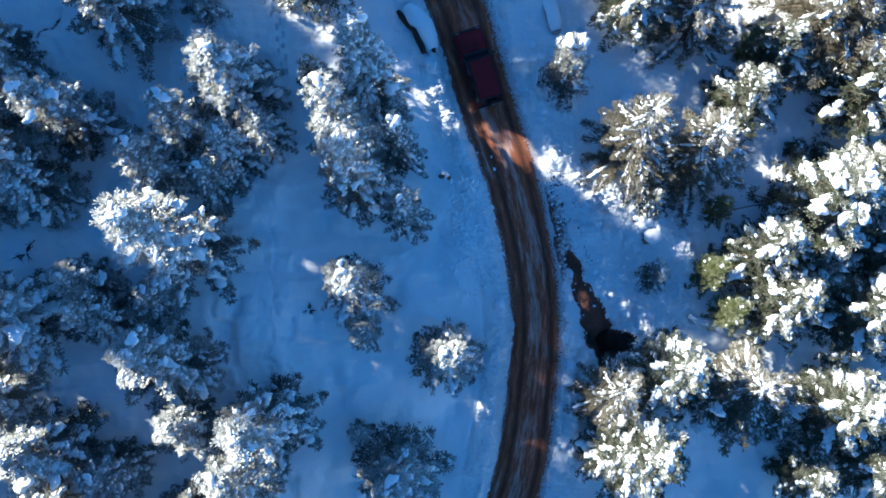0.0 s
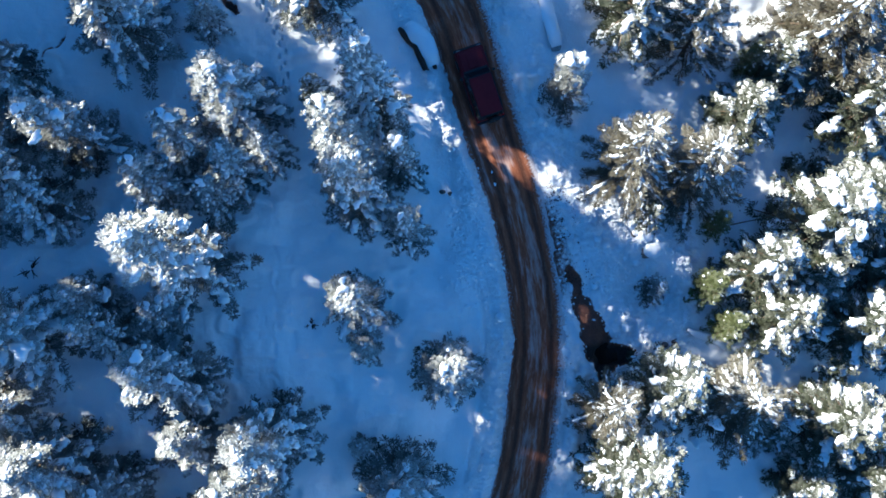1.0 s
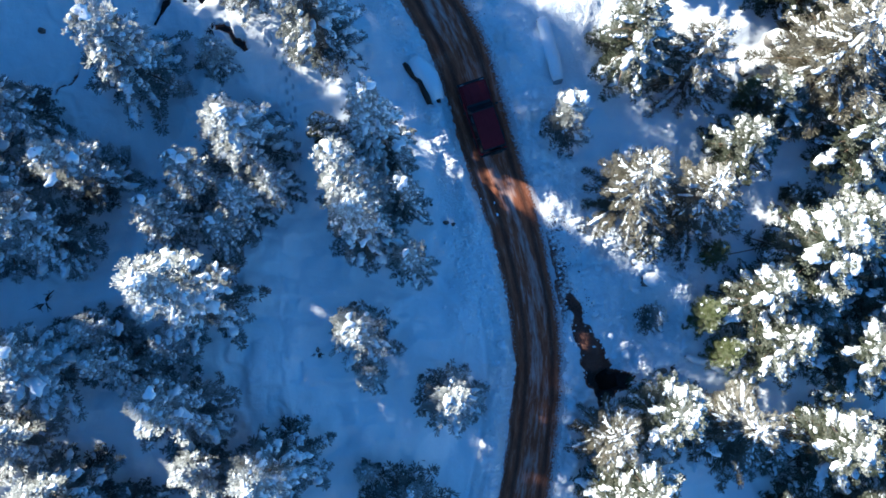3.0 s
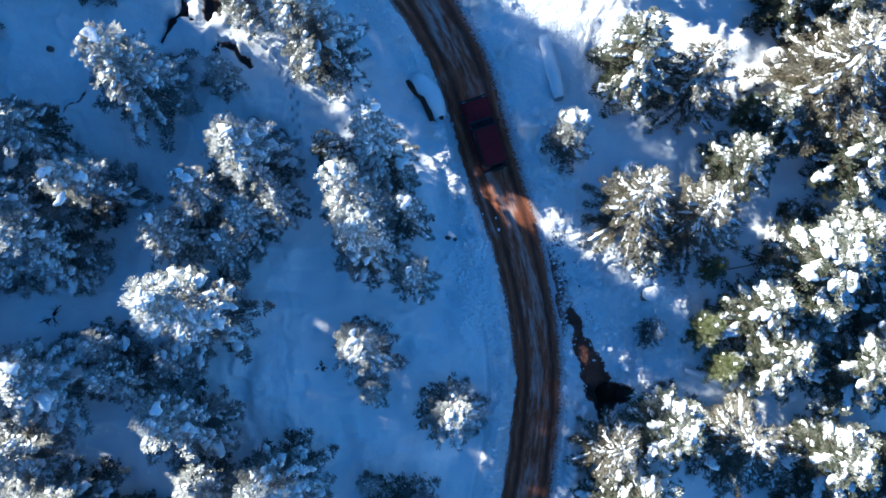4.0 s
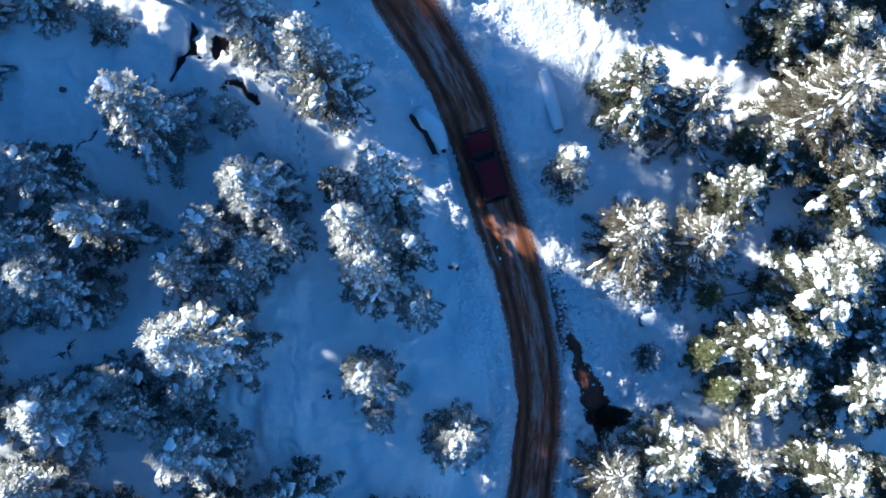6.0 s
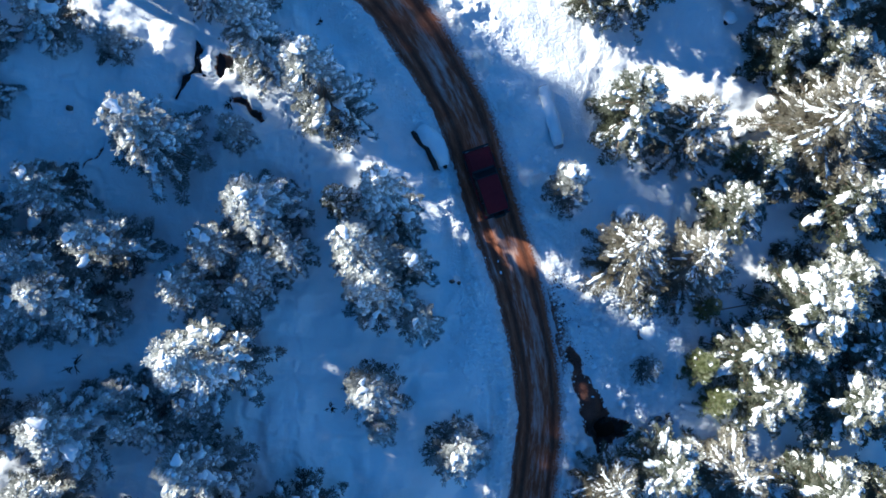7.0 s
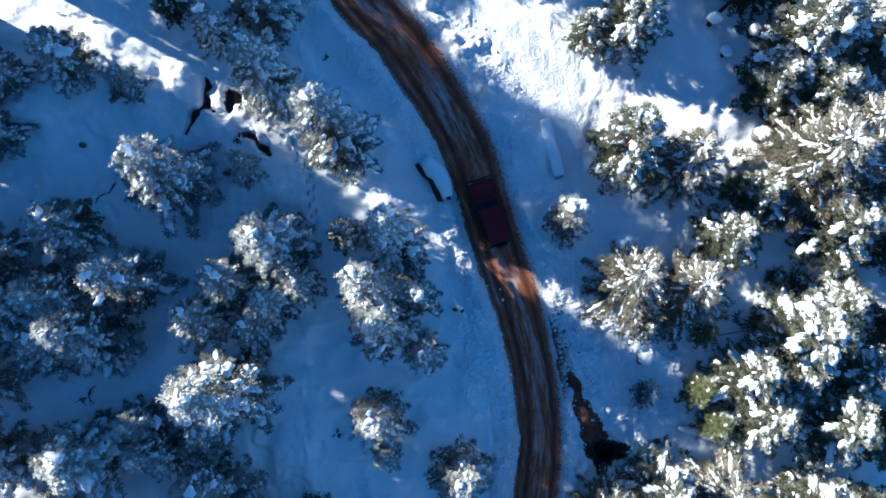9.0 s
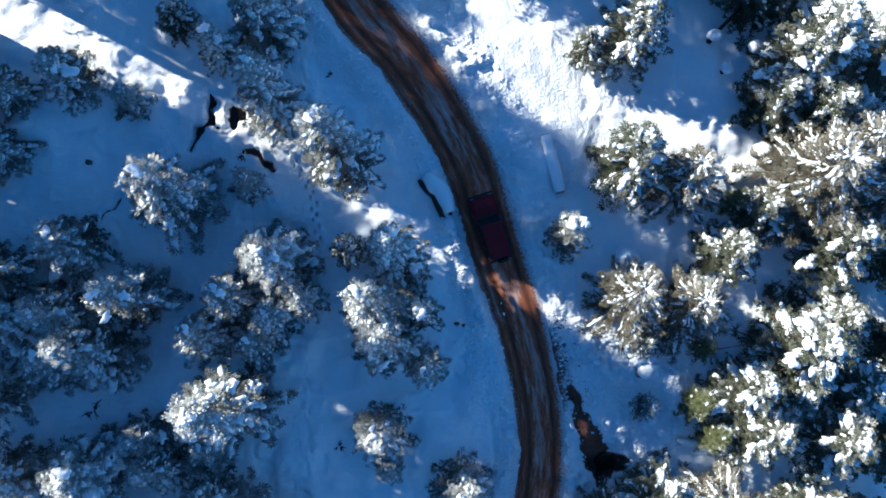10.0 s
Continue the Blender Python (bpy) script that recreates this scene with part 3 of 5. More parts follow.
def conifer(seed, needles, H=8.0, R=2.0, fullness=1.0, snow=1.0, pine=False, blunt=0.7, bare=0.08, coarse=False, rime_and_sun=1.0):
    """A snow-laden conifer: trunk, boughs with side shoots, a crown of needle tufts along them, and the snow on it. Built at the origin."""
    rng = random.Random(seed)
    tree = new("conifer")
    lean = (rng.uniform(-0.02, 0.02), rng.uniform(-0.02, 0.02))
    pts = [(lean[0] * z * H, lean[1] * z * H, z * H - 0.4 * (z == 0)) for z in (0, 0.05, 0.3, 0.6, 0.85, 1.0)]
    r0 = 0.018 * H
    trunk = tube(pts, [r0 * 1.4, r0, r0 * 0.8, r0 * 0.5, r0 * 0.22, 0.012], 8)
    part("trunk", mesh_of("trunk", *trunk, BARK), BARK, tree)
    boughs, pads, tufts = [], [], []
    z, turn = bare * H, rng.uniform(0, 6)
    gap_s = (0.25 if not pine else 0.17) / fullness * (1.6 if coarse else 1.0)
    while z < 0.985 * H:
        t = z / H
        reach = R * (1 - t) ** blunt * (1.0 if t > 0.15 else 0.85) + 0.10
        n = rng.randint(5, 6) if not pine else rng.randint(5, 7)
        for k in range(n):
            az = turn + 2 * math.pi * k / n + rng.uniform(-0.4, 0.4)
            L = reach * rng.uniform(0.62, 1.28)
            zb = z + rng.uniform(-0.2, 0.2) * min(1, 3 * (1 - t))
            if pine:
                rise, droop = rng.uniform(0.05, 0.3) + 0.6 * t ** 2, rng.uniform(0.2, 0.4)
            else:
                rise, droop = rng.uniform(-0.05, 0.2) + 0.7 * t ** 2, rng.uniform(0.2, 0.45) * (1.15 - t)
            bend = rng.uniform(-0.25, 0.25)
            sunward = 0.62 + 0.50 * math.cos(az - 2.5) + 0.40 * t      # paler on the sun side: sunlight put into the frost colour and snow
            load = snow * sunward * (0.5 + 0.7 * t) * rng.choice((0.35, 0.8, 1.0, 1.5))    # some boughs have shed theirs

            def on(s, off=0.0):
                a = az + bend * s
                return Vector((lean[0] * zb + math.cos(a) * L * s - math.sin(a) * off, lean[1] * zb + math.sin(a) * L * s + math.cos(a) * off,
                               zb + L * (rise * s - droop * s * s) - 0.2 * abs(off)))
            boughs.append(tube([on(0), on(0.5), on(1.0)], [0.014 + 0.018 * L, 0.010 + 0.012 * L, 0.008], 4, False))
            # side shoots to both sides, and the bough's own end
            shoots, s = [(0.93, 0, 0.20 + 0.06 * L)], rng.uniform(0.18, 0.30)
            while s < 1.0:
                for side in (-1, 1):
                    if rng.random() < 0.9:
                        shoots.append((min(1.0, s + rng.uniform(-0.03, 0.03)), side, min(0.50, 0.11 + (0.27 if not pine else 0.30) * L * (1.06 - s)) * rng.uniform(0.65, 1.2)))
                s += gap_s / L
            for s, side, ln in shoots:
                a = az + bend * s + side * ((0.85 if not pine else 0.48) + rng.gauss(0, 0.16))
                root = on(s)
                d = Vector((math.cos(a), math.sin(a), rise - 1.7 * droop * s - 0.12 + rng.gauss(0, 0.10))).normalized()
                # frost grows sunward, upward and outward, with light and inner shade put into it
                frost = min(1.0, max(0.02, (sunward - 0.08) * (0.34 + 1.0 * t) * (0.5 + 0.6 * s))) * rime_and_sun
                m = max(2, int(ln / 0.105))
                for j in range(m):
                    p = root + d * (ln * (j + 0.55) / m)
                    tufts.append((p.x + rng.gauss(0, 0.03), p.y + rng.gauss(0, 0.03), p.z + rng.gauss(0.0, 0.025), a + rng.gauss(0, 0.28), rng.uniform(0.8, 1.25), frost))
                if pine and side and rng.random() < 0.5:
                    boughs.append(tube([root, root + d * ln], [0.010, 0.004], 3, False))
                # snow bedded on the shoot, broad on the firs, a narrow streak on the pines
                if rng.random() < (0.17 if not pine else 0.15) * load * (0.35 + 0.75 * s):
                    p = root + d * ln * rng.uniform(0.45, 0.75)
                    w = rng.uniform(0.06, 0.135) * (0.8 + 0.2 * snow) * (1.0 if not pine else 0.40)
                    pads.append(blob_arrays((p.x, p.y, p.z + 0.05), (ln * rng.uniform(0.30, 0.52) * (1.0 if not pine else 1.35) + 0.02, w, w * 0.55), a + rng.uniform(-0.3, 0.3) * (1.0 if not pine else 0.3), 6, rng))
            # thicker snow where it has gathered along the bough
            if rng.random() < (0.60 if not pine else 0.55) * load:
                big = rng.uniform(0.7, 1.35) * (0.78 + 0.14 * snow)
                lo, hi = (rng.uniform(0.35, 0.75), rng.uniform(0.8, 1.02)) if not pine else (rng.uniform(0.05, 0.45), rng.uniform(0.65, 1.0))
                for s in np.arange(lo, hi, (0.15 if not pine else 0.085) / L + 0.01):
                    p = on(s, rng.uniform(-0.10, 0.10) * (1.0 if not pine else 0.3))
                    e = (rng.uniform(0.09, 0.20) if not pine else rng.uniform(0.040, 0.075)) * big * min(1.0, 0.45 + 0.45 * L)
                    long = rng.uniform(1.0, 1.9) if not pine else rng.uniform(1.8, 3.2)
                    pads.append(blob_arrays((p.x, p.y, p.z + 0.06), (e * long, e * rng.uniform(0.65, 1.05), e * 0.55), az + bend * s + rng.uniform(-0.5, 0.5) * (1.0 if not pine else 0.4), 7, rng))
        turn += 1.1
        z += (0.44 if not pine else 0.60) * (1.0 - 0.35 * t) * (H / 8.0) ** 0.5 * (0.72 if coarse else 1.0)
    tagged(part("branchwork", mesh_of("branchwork", *gather(boughs), LIMB), LIMB, tree), kind="stuff")
    # tufts: sprays of needles that point forwards along each shoot
    T = np.array(tufts)
    rs = np.random.RandomState(seed)
    K = 7 if not coarse else 4
    N = len(T)
    spread = 0.95 if not pine else 0.75
    yaw = T[:, 3:4] + np.linspace(-spread, spread, K) + rs.uniform(-0.3, 0.3, (N, K))
    pitch = rs.uniform(-0.35, 0.7, (N, K))
    ln = (0.185 if not pine else 0.22) * T[:, 4:5] * rs.uniform(0.7, 1.2, (N, K))
    wd = (0.019 if not pine else 0.013) * (2.2 if coarse else 1.0) * rs.uniform(0.7, 1.3, (N, K))
    d = np.stack([np.cos(yaw) * np.cos(pitch), np.sin(yaw) * np.cos(pitch), np.sin(pitch)], -1) * ln[..., None]
    sd = np.stack([-np.sin(yaw), np.cos(yaw), rs.uniform(-0.5, 0.5, (N, K))], -1) * wd[..., None]
    root = T[:, None, :3]
    # the sprays of a tuft share their root, so that each tuft has one colour
    V = np.concatenate([root, root + d + sd, root + d - sd], 1).reshape(-1, 3)
    # 0 at the root, where inner shade is painted, 1 at the needle ends
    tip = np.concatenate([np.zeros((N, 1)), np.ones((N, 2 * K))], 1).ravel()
    o = np.arange(N)[:, None] * (2 * K + 1)
    F = np.stack([o + np.zeros((1, K), int), o + 1 + np.arange(K), o + 1 + K + np.arange(K)], -1).reshape(-1, 3)
    me = bpy.data.meshes.new("crown")
    me.vertices.add(len(V))
    me.vertices.foreach_set("co", V.ravel().astype(np.float32))
    me.loops.add(F.size)
    me.loops.foreach_set("vertex_index", F.ravel().astype(np.int32))
    me.polygons.add(len(F))
    me.polygons.foreach_set("loop_start", (np.arange(len(F)) * 3).astype(np.int32))
    me.update(calc_edges=True)
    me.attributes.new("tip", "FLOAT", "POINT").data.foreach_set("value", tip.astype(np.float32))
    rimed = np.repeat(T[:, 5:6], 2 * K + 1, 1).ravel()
    me.attributes.new("rime_and_sun", "FLOAT", "POINT").data.foreach_set("value", rimed.astype(np.float32))
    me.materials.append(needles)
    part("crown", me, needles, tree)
    if pads:
        tagged(part("snow_load", mesh_of("snow_load", *gather(pads), SNOW), SNOW, tree, "small white pads of snow on the boughs"), kind="stuff")
    # big flat cushions of snow on the upper boughs
    for k in range(0 if pine else int(1 + (4 if needles is RIMED else 2.6) * snow)):
        t = 0.97 if k == 0 else rng.uniform(0.35, 0.95)
        a, s = 2.5 + rng.gauss(0, 1.1), rng.uniform(0.35, 0.85) * R * (1 - t) ** blunt
        e = rng.uniform(0.12, 0.26) * min(1, H / 5)
        place = (math.cos(a) * s, math.sin(a) * s, t * H + 0.03)
        part("snow_cushion", mesh_of("snow_cushion", *slab_arrays(place, e * 1.15, rng.uniform(0, 3), rng, 0.42), SNOW), SNOW, tree)
    return tree


KINDS = {
    "a": (conifer(11, RIMED, 8, 2.1, 1.25, 1.9, blunt=0.85, rime_and_sun=0.85), 8, 2.1),
    "b": (conifer(12, RIMED, 8, 2.0, 1.25, 2.5, blunt=0.8, rime_and_sun=0.85), 8, 2.0),
    "c": (conifer(13, RIMED, 7, 2.1, 1.25, 1.6, blunt=0.95, rime_and_sun=0.85), 7, 2.1),
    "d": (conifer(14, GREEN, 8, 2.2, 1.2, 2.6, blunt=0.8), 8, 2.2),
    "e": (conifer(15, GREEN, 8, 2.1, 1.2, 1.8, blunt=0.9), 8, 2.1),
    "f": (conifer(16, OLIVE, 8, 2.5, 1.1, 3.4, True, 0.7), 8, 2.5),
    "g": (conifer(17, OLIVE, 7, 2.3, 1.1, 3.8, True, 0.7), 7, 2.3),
    "h": (conifer(18, RIMED, 5, 1.7, 1.1, 1.2, blunt=0.8, rime_and_sun=0.9), 5, 1.7),
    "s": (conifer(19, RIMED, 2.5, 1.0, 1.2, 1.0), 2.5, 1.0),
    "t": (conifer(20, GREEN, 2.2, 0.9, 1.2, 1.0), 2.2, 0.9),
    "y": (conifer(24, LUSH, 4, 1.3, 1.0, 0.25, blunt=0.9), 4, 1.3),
    # z, q and r: coarse firs kept out of view, only to block light
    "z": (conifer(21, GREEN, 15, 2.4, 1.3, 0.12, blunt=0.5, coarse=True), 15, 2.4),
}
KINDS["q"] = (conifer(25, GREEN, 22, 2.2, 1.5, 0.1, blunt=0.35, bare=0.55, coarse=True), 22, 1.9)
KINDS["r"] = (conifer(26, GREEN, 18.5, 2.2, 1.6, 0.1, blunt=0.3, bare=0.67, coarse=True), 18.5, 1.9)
LABELS = {
    "r": "fir with a short dense crown on a long bare stem, added out of view to cast shade",
    "q": "fir with a long bare stem and a high crown, added out of view to cast shade",
    "a": "tall fir with grey-green needles, rimed and snow-laden", "b": "tall fir under heavy pads of fresh snow",
    "c": "broad fir with frosted grey-green needles, lightly snowed", "d": "green fir with thick white snow on every bough",
    "e": "dark green fir with scattered snow on its boughs", "f": "open olive-green pine with snow lying along its limbs",
    "g": "thin pine with bare twigs outlined in snow", "h": "young round fir standing alone in deep snow",
    "y": "young bright green fir almost free of snow",
    "z": "tall dark fir added out of view to block light",
    "s": "small frosted fir sapling poking out of the snow", "t": "small green fir sapling capped with snow",
}
# kind, place of the top x, y, how far the foot stands from under it, height, crown radius
FOREST = []
# round the brook
FOREST += [
    ("c", -16.08, 11.15, -0.06, -0.72, 7.1, 2.93), ("s", -12.39, 11.87, -0.19, -0.29, 2.4, 0.96), ("s", -18.81, 16.38, 0.01, -0.17, 2.0, 1.00), ("a", -21.34, 17.40, -0.32, -0.19, 3.8, 1.88),
    ("b", -14.00, 19.73, -0.08, -0.35, 3.9, 1.31), ("a", -11.66, 21.08, 0.45, -0.12, 5.7, 2.24), ("b", -10.73, 16.70, -0.09, -0.76, 7.9, 1.99), ("b", -7.39, 13.68, 0.70, -0.52, 9.5, 2.40),
    ("e", -16.39, 21.18, 0.09, 0.05, 2.7, 1.36), ("c", -24.60, 16.55, -0.28, -0.37, 3.5, 1.75), ("c", -24.83, 13.33, -0.29, -0.36, 3.5, 1.73),
]
# the stand above the clearing and the slope beyond
FOREST += [
    ("c", -18.34, 5.11, 0.16, -0.07, 6.6, 2.26), ("c", -21.12, 8.35, -0.38, -0.59, 4.4, 2.19), ("a", -21.85, 4.41, -0.35, -0.22, 4.7, 2.35), ("b", -10.80, 7.54, 0.00, -0.56, 6.3, 2.46),
    ("c", -13.05, 5.49, -0.45, -0.82, 5.3, 1.90), ("c", -14.56, 3.34, -0.21, -0.76, 4.8, 1.92), ("b", -9.25, 5.12, -0.11, -0.38, 3.5, 1.39), ("b", -10.72, 4.23, -0.44, -0.70, 4.8, 1.64),
    ("c", -11.93, 2.61, -0.01, -0.34, 3.8, 1.72), ("e", -6.69, 7.98, 0.08, -0.28, 3.6, 1.19), ("b", -3.92, 8.04, 0.19, -0.69, 8.6, 1.91), ("c", -5.37, 5.26, 0.43, -1.45, 9.5, 2.30),
    ("a", -4.69, 2.85, 0.33, -0.66, 9.5, 2.14), ("c", -2.40, 4.29, 0.39, -0.45, 7.7, 1.36), ("h", -2.16, 0.97, 0.27, -0.44, 6.3, 1.37), ("c", -2.7, 6.8, 0.12, -0.59, 4.2, 1.1),
    ("c", -4.2, 4.6, 0.12, -0.69, 5.4, 1.9), ("a", -20.2, 2.6, 0.12, -0.81, 6.8, 2.3), ("a", -24.6, 4.4, 0.12, -0.76, 6.2, 2.2), ("c", -25.0, 7.2, 0.12, -0.83, 7.0, 2.1),
]
# round the clearing and down to the lower edge of the wood
FOREST += [
    ("h", -4.91, -2.56, 0.19, -1.15, 6.3, 1.93), ("s", -4.44, -5.45, -0.03, -0.47, 2.4, 0.85), ("h", -0.09, -6.62, 0.34, -0.73, 6.1, 2.11), ("b", -9.13, -9.67, 0.02, -0.80, 8.6, 2.47),
    ("h", -2.79, -13.07, 0.17, -0.59, 5.5, 2.72), ("b", -13.02, -0.41, -0.06, -1.10, 9.4, 2.76), ("a", -18.07, -2.62, -0.07, -0.61, 3.6, 1.80), ("c", -14.70, -3.34, -0.21, -0.54, 3.2, 1.59),
    ("b", -20.41, -3.92, -0.22, -1.10, 5.8, 2.75), ("a", -14.11, -6.12, -0.08, -1.35, 6.9, 2.60), ("c", -22.21, 2.09, -0.24, -0.76, 4.2, 2.12), ("a", -22.18, -7.98, -0.34, -0.67, 4.6, 2.32),
    ("b", -19.61, -10.57, -0.21, -0.99, 5.2, 2.62), ("c", -17.00, -12.35, -0.04, -0.28, 4.0, 1.99), ("a", -13.40, -9.74, -0.06, -0.94, 4.8, 1.91), ("c", -10.50, -11.87, -0.11, -1.55, 7.9, 2.38),
    ("a", -17.0, -4.2, 0.12, -0.67, 5.2, 1.7), ("c", -25.4, 0.4, 0.12, -0.76, 6.2, 2.2), ("a", -24.6, -3.8, 0.12, -0.79, 6.6, 2.2), ("c", -13.4, -14.4, 0.12, -0.74, 6.0, 2.2),
    ("b", -19.5, -14.0, 0.12, -0.83, 7, 2.2), ("s", -4.9, -11.2, 0.12, -0.37, 1.7, 0.7),
]
# below the road, by the open snow
FOREST += [
    ("e", 10.99, 14.06, 0.14, -1.26, 6.8, 2.97), ("g", 14.55, 13.01, 0.23, -1.11, 6.0, 2.67), ("h", 6.71, 9.19, 0.59, -0.41, 5.4, 1.55), ("e", 17.86, 8.03, 0.15, -0.20, 5.0, 2.49),
    ("e", 19.81, 10.76, 0.49, -0.64, 4.9, 2.26), ("f", 22.15, 12.57, 0.87, -0.56, 8.0, 4.19), ("f", 24.95, 14.25, 0.66, -0.34, 7.1, 3.53), ("d", 24.68, 8.74, 0.57, -0.93, 6.3, 3.13),
    ("e", 20.45, 17.64, 0.36, -0.06, 5.0, 2.52), ("e", 23.43, 16.74, 0.50, -0.20, 5.7, 2.87), ("d", 10.94, 21.57, -0.03, -0.56, 6.3, 2.64), ("d", 21.72, 20.50, 0.63, -1.31, 8.0, 3.65),
    ("d", 26.00, 20.04, 0.76, -0.54, 6.9, 3.47), ("e", 19.10, 24.38, 0.47, -0.27, 4.4, 2.18), ("e", 20.98, 24.26, 0.58, -0.50, 5.3, 2.66), ("g", 26.42, 11.00, 0.47, -0.19, 6.2, 3.10),
    ("e", 8.3, 21.0, 0.12, -0.53, 3.6, 1.3), ("d", 21.2, 20.0, 0.12, -0.83, 7.0, 2.3), ("y", 18.5, 11.5, 0.12, -0.45, 2.6, 0.9),
]
# the middle stand below the road
FOREST += [
    ("f", 10.46, 5.33, 0.49, -1.11, 7.8, 2.84), ("g", 14.38, 4.88, 0.65, -1.08, 7.2, 2.99), ("e", 12.39, 2.08, 0.13, -0.37, 2.3, 1.13), ("d", 21.92, 1.98, 0.73, -1.10, 7.7, 3.84),
    ("d", 18.82, -0.60, 0.39, -1.25, 6.9, 2.73), ("d", 20.27, -3.53, 0.41, -1.15, 6.5, 2.76), ("d", 25.33, -4.27, 0.56, -1.01, 6.5, 3.25), ("e", 22.46, -1.49, 0.49, -0.73, 5.2, 2.58),
    ("d", 26.60, -0.86, 0.60, -0.67, 5.7, 2.83), ("h", 12.91, -2.23, -0.02, -0.39, 2.2, 1.04), ("t", 21.95, 5.33, 0.11, -0.07, 1.0, 0.67), ("t", 23.45, 5.19, 0.11, -0.07, 1.0, 0.69),
    ("e", 25.06, 3.74, 0.56, -0.34, 5.2, 2.61), ("y", 16.3, -2.0, 0.12, -0.48, 3.0, 1.25), ("y", 17.7, -4.4, 0.12, -0.48, 3.0, 1.2), ("y", 16.7, 1.8, 0.12, -0.45, 2.6, 0.9),
    ("c", 15.6, 5.6, 0.12, -0.60, 4.4, 1.6),
]
# the lower stand below the road
FOREST += [
    ("f", 9.24, -8.58, 0.59, -1.35, 8.0, 2.19), ("d", 12.37, -7.32, 0.76, -1.54, 9.5, 2.78), ("g", 17.39, -8.79, 0.67, -0.89, 6.7, 3.34), ("d", 10.94, -11.83, 0.57, -1.70, 9.5, 3.15),
    ("d", 24.12, -10.15, 0.69, -0.99, 7.1, 3.57), ("e", 22.99, -14.67, 0.45, -0.78, 5.1, 2.56), ("e", 27.00, -14.32, 0.54, -0.82, 5.7, 2.85), ("e", 21.28, -11.41, 0.27, -0.43, 2.9, 1.47),
    ("d", 9.8, -12.3, 0.12, -0.83, 7.0, 2.2),
]
rng = random.Random(5)
# added out of sight up the slope and round about, to shade the snow
AROUND = [
    ("z", -30, -9, 9), ("z", -28, -15, 9), ("z", 12, 28, 9), ("z", 17, 27, 8), ("z", 29.5, 14, 7), ("z", -2.2, 32.0, 15), ("z", 1.3, 28.7, 14), ("z", 1.5, 32.5, 13),
]
SUN_BLOCKERS = []
# added unseen to block sun, taller here, lower there; one gap passes a beam
for lo, hi, back, tall in ((-15.0, -6.7, 34.0, 10.8), (-6.4, -2.9, 34.0, 8.4), (-2.3, 1.4, 34.0, 9.8), (1.6, 4.4, 34.0, 11.0),
                           (10.0, 15.0, 35.0, 16.5), (15.0, 16.9, 35.0, 16.0), (17.6, 20.4, 35.0, 9.6)):
    u, row = lo, 0
    while u < hi:
        a = back + (0.0, 2.6, 1.2)[row % 3] + rng.uniform(-0.4, 0.4)
        SUN_BLOCKERS.append(("z", 0.485 * u - 0.874 * a, 0.874 * u + 0.485 * a, tall + rng.uniform(-0.6, 0.8)))
        u, row = u + 0.9, row + 1
# unseen firs with high crowns and bare stems, added to shade spots further down
for u, tall in ((-11.4, 19.6), (-10.7, 19.4), (-10.0, 20.0), (-9.3, 19.6), (-8.7, 19.2), (-3.0, 19.9), (-2.4, 19.5), (-1.2, 21.6), (-0.5, 21.9),
                (3.4, 18.7), (3.9, 18.4), (4.5, 18.8), (5.0, 18.5), (5.4, 18.6), (4.7, 8.6), (5.3, 8.8), (9.3, 17.2), (10.0, 16.8), (13.3, 18.4), (14.0, 18.6)):
    a = 34.8 + rng.uniform(-0.5, 0.5)
    SUN_BLOCKERS.append(("r" if 3 < u < 6 and tall > 12 else "q", 0.485 * u - 0.874 * a, 0.874 * u + 0.485 * a, tall))
# more unseen firs, added to close off part of the sky light
AROUND += [
    ("z", 30, 8, 8), ("z", 30, 2, 8), ("z", 30, -5, 8), ("z", 29, -11, 8), ("z", 11, -19, 7), ("z", 20, -20, 8), ("z", -29, -12, 16), ("z", -31, -16, 18),
    ("z", -27, -19, 18), ("z", -23, -20, 18), ("z", -19, -21, 17), ("z", -15, -20, 18), ("z", -11, -21, 17), ("z", -7, -22, 18), ("z", -3, -25, 16), ("z", -25, -24, 20),
    ("z", -34, -11, 20), ("z", -17, -25, 20), ("z", -9, -26, 20),
]
far_from = len(FOREST) + len(AROUND)
for kind, x, y, H in AROUND + SUN_BLOCKERS:
    FOREST.append((kind, x, y, 0.12, -0.22 - 0.087 * H, H, rng.uniform(2.3, 2.6) if len(FOREST) < far_from else rng.uniform(1.6, 1.8)))
first, standing = {}, []
for kind, x, y, dx, dy, H, R in FOREST:
    proto, H0, R0 = KINDS[kind]
    # the trees of the slope lean a little uphill; their tops stand over x, y
    foot = Vector((x + dx, y + dy, 0))
    foot.z = height(foot.x, foot.y) - 0.05
    lean = Vector((-dx, -dy, H)).to_track_quat("Z", "Y").to_matrix().to_4x4()
    place = Matrix.Translation(foot) @ lean @ Matrix.LocRotScale((0, 0, 0), Euler((0, 0, rng.uniform(-0.7, 0.7))), (R / R0, R / R0, (H + 0.1) / H0))
    if kind not in first:
        first[kind] = place
        tagged(proto, LABELS[kind], "tree", "snowy conifers")
        standing.append((x, y, proto, place))
    else:
        standing.append((x, y, copy_thing(proto, place), place))
for kind, place in first.items():
    KINDS[kind][0].matrix_basis = place

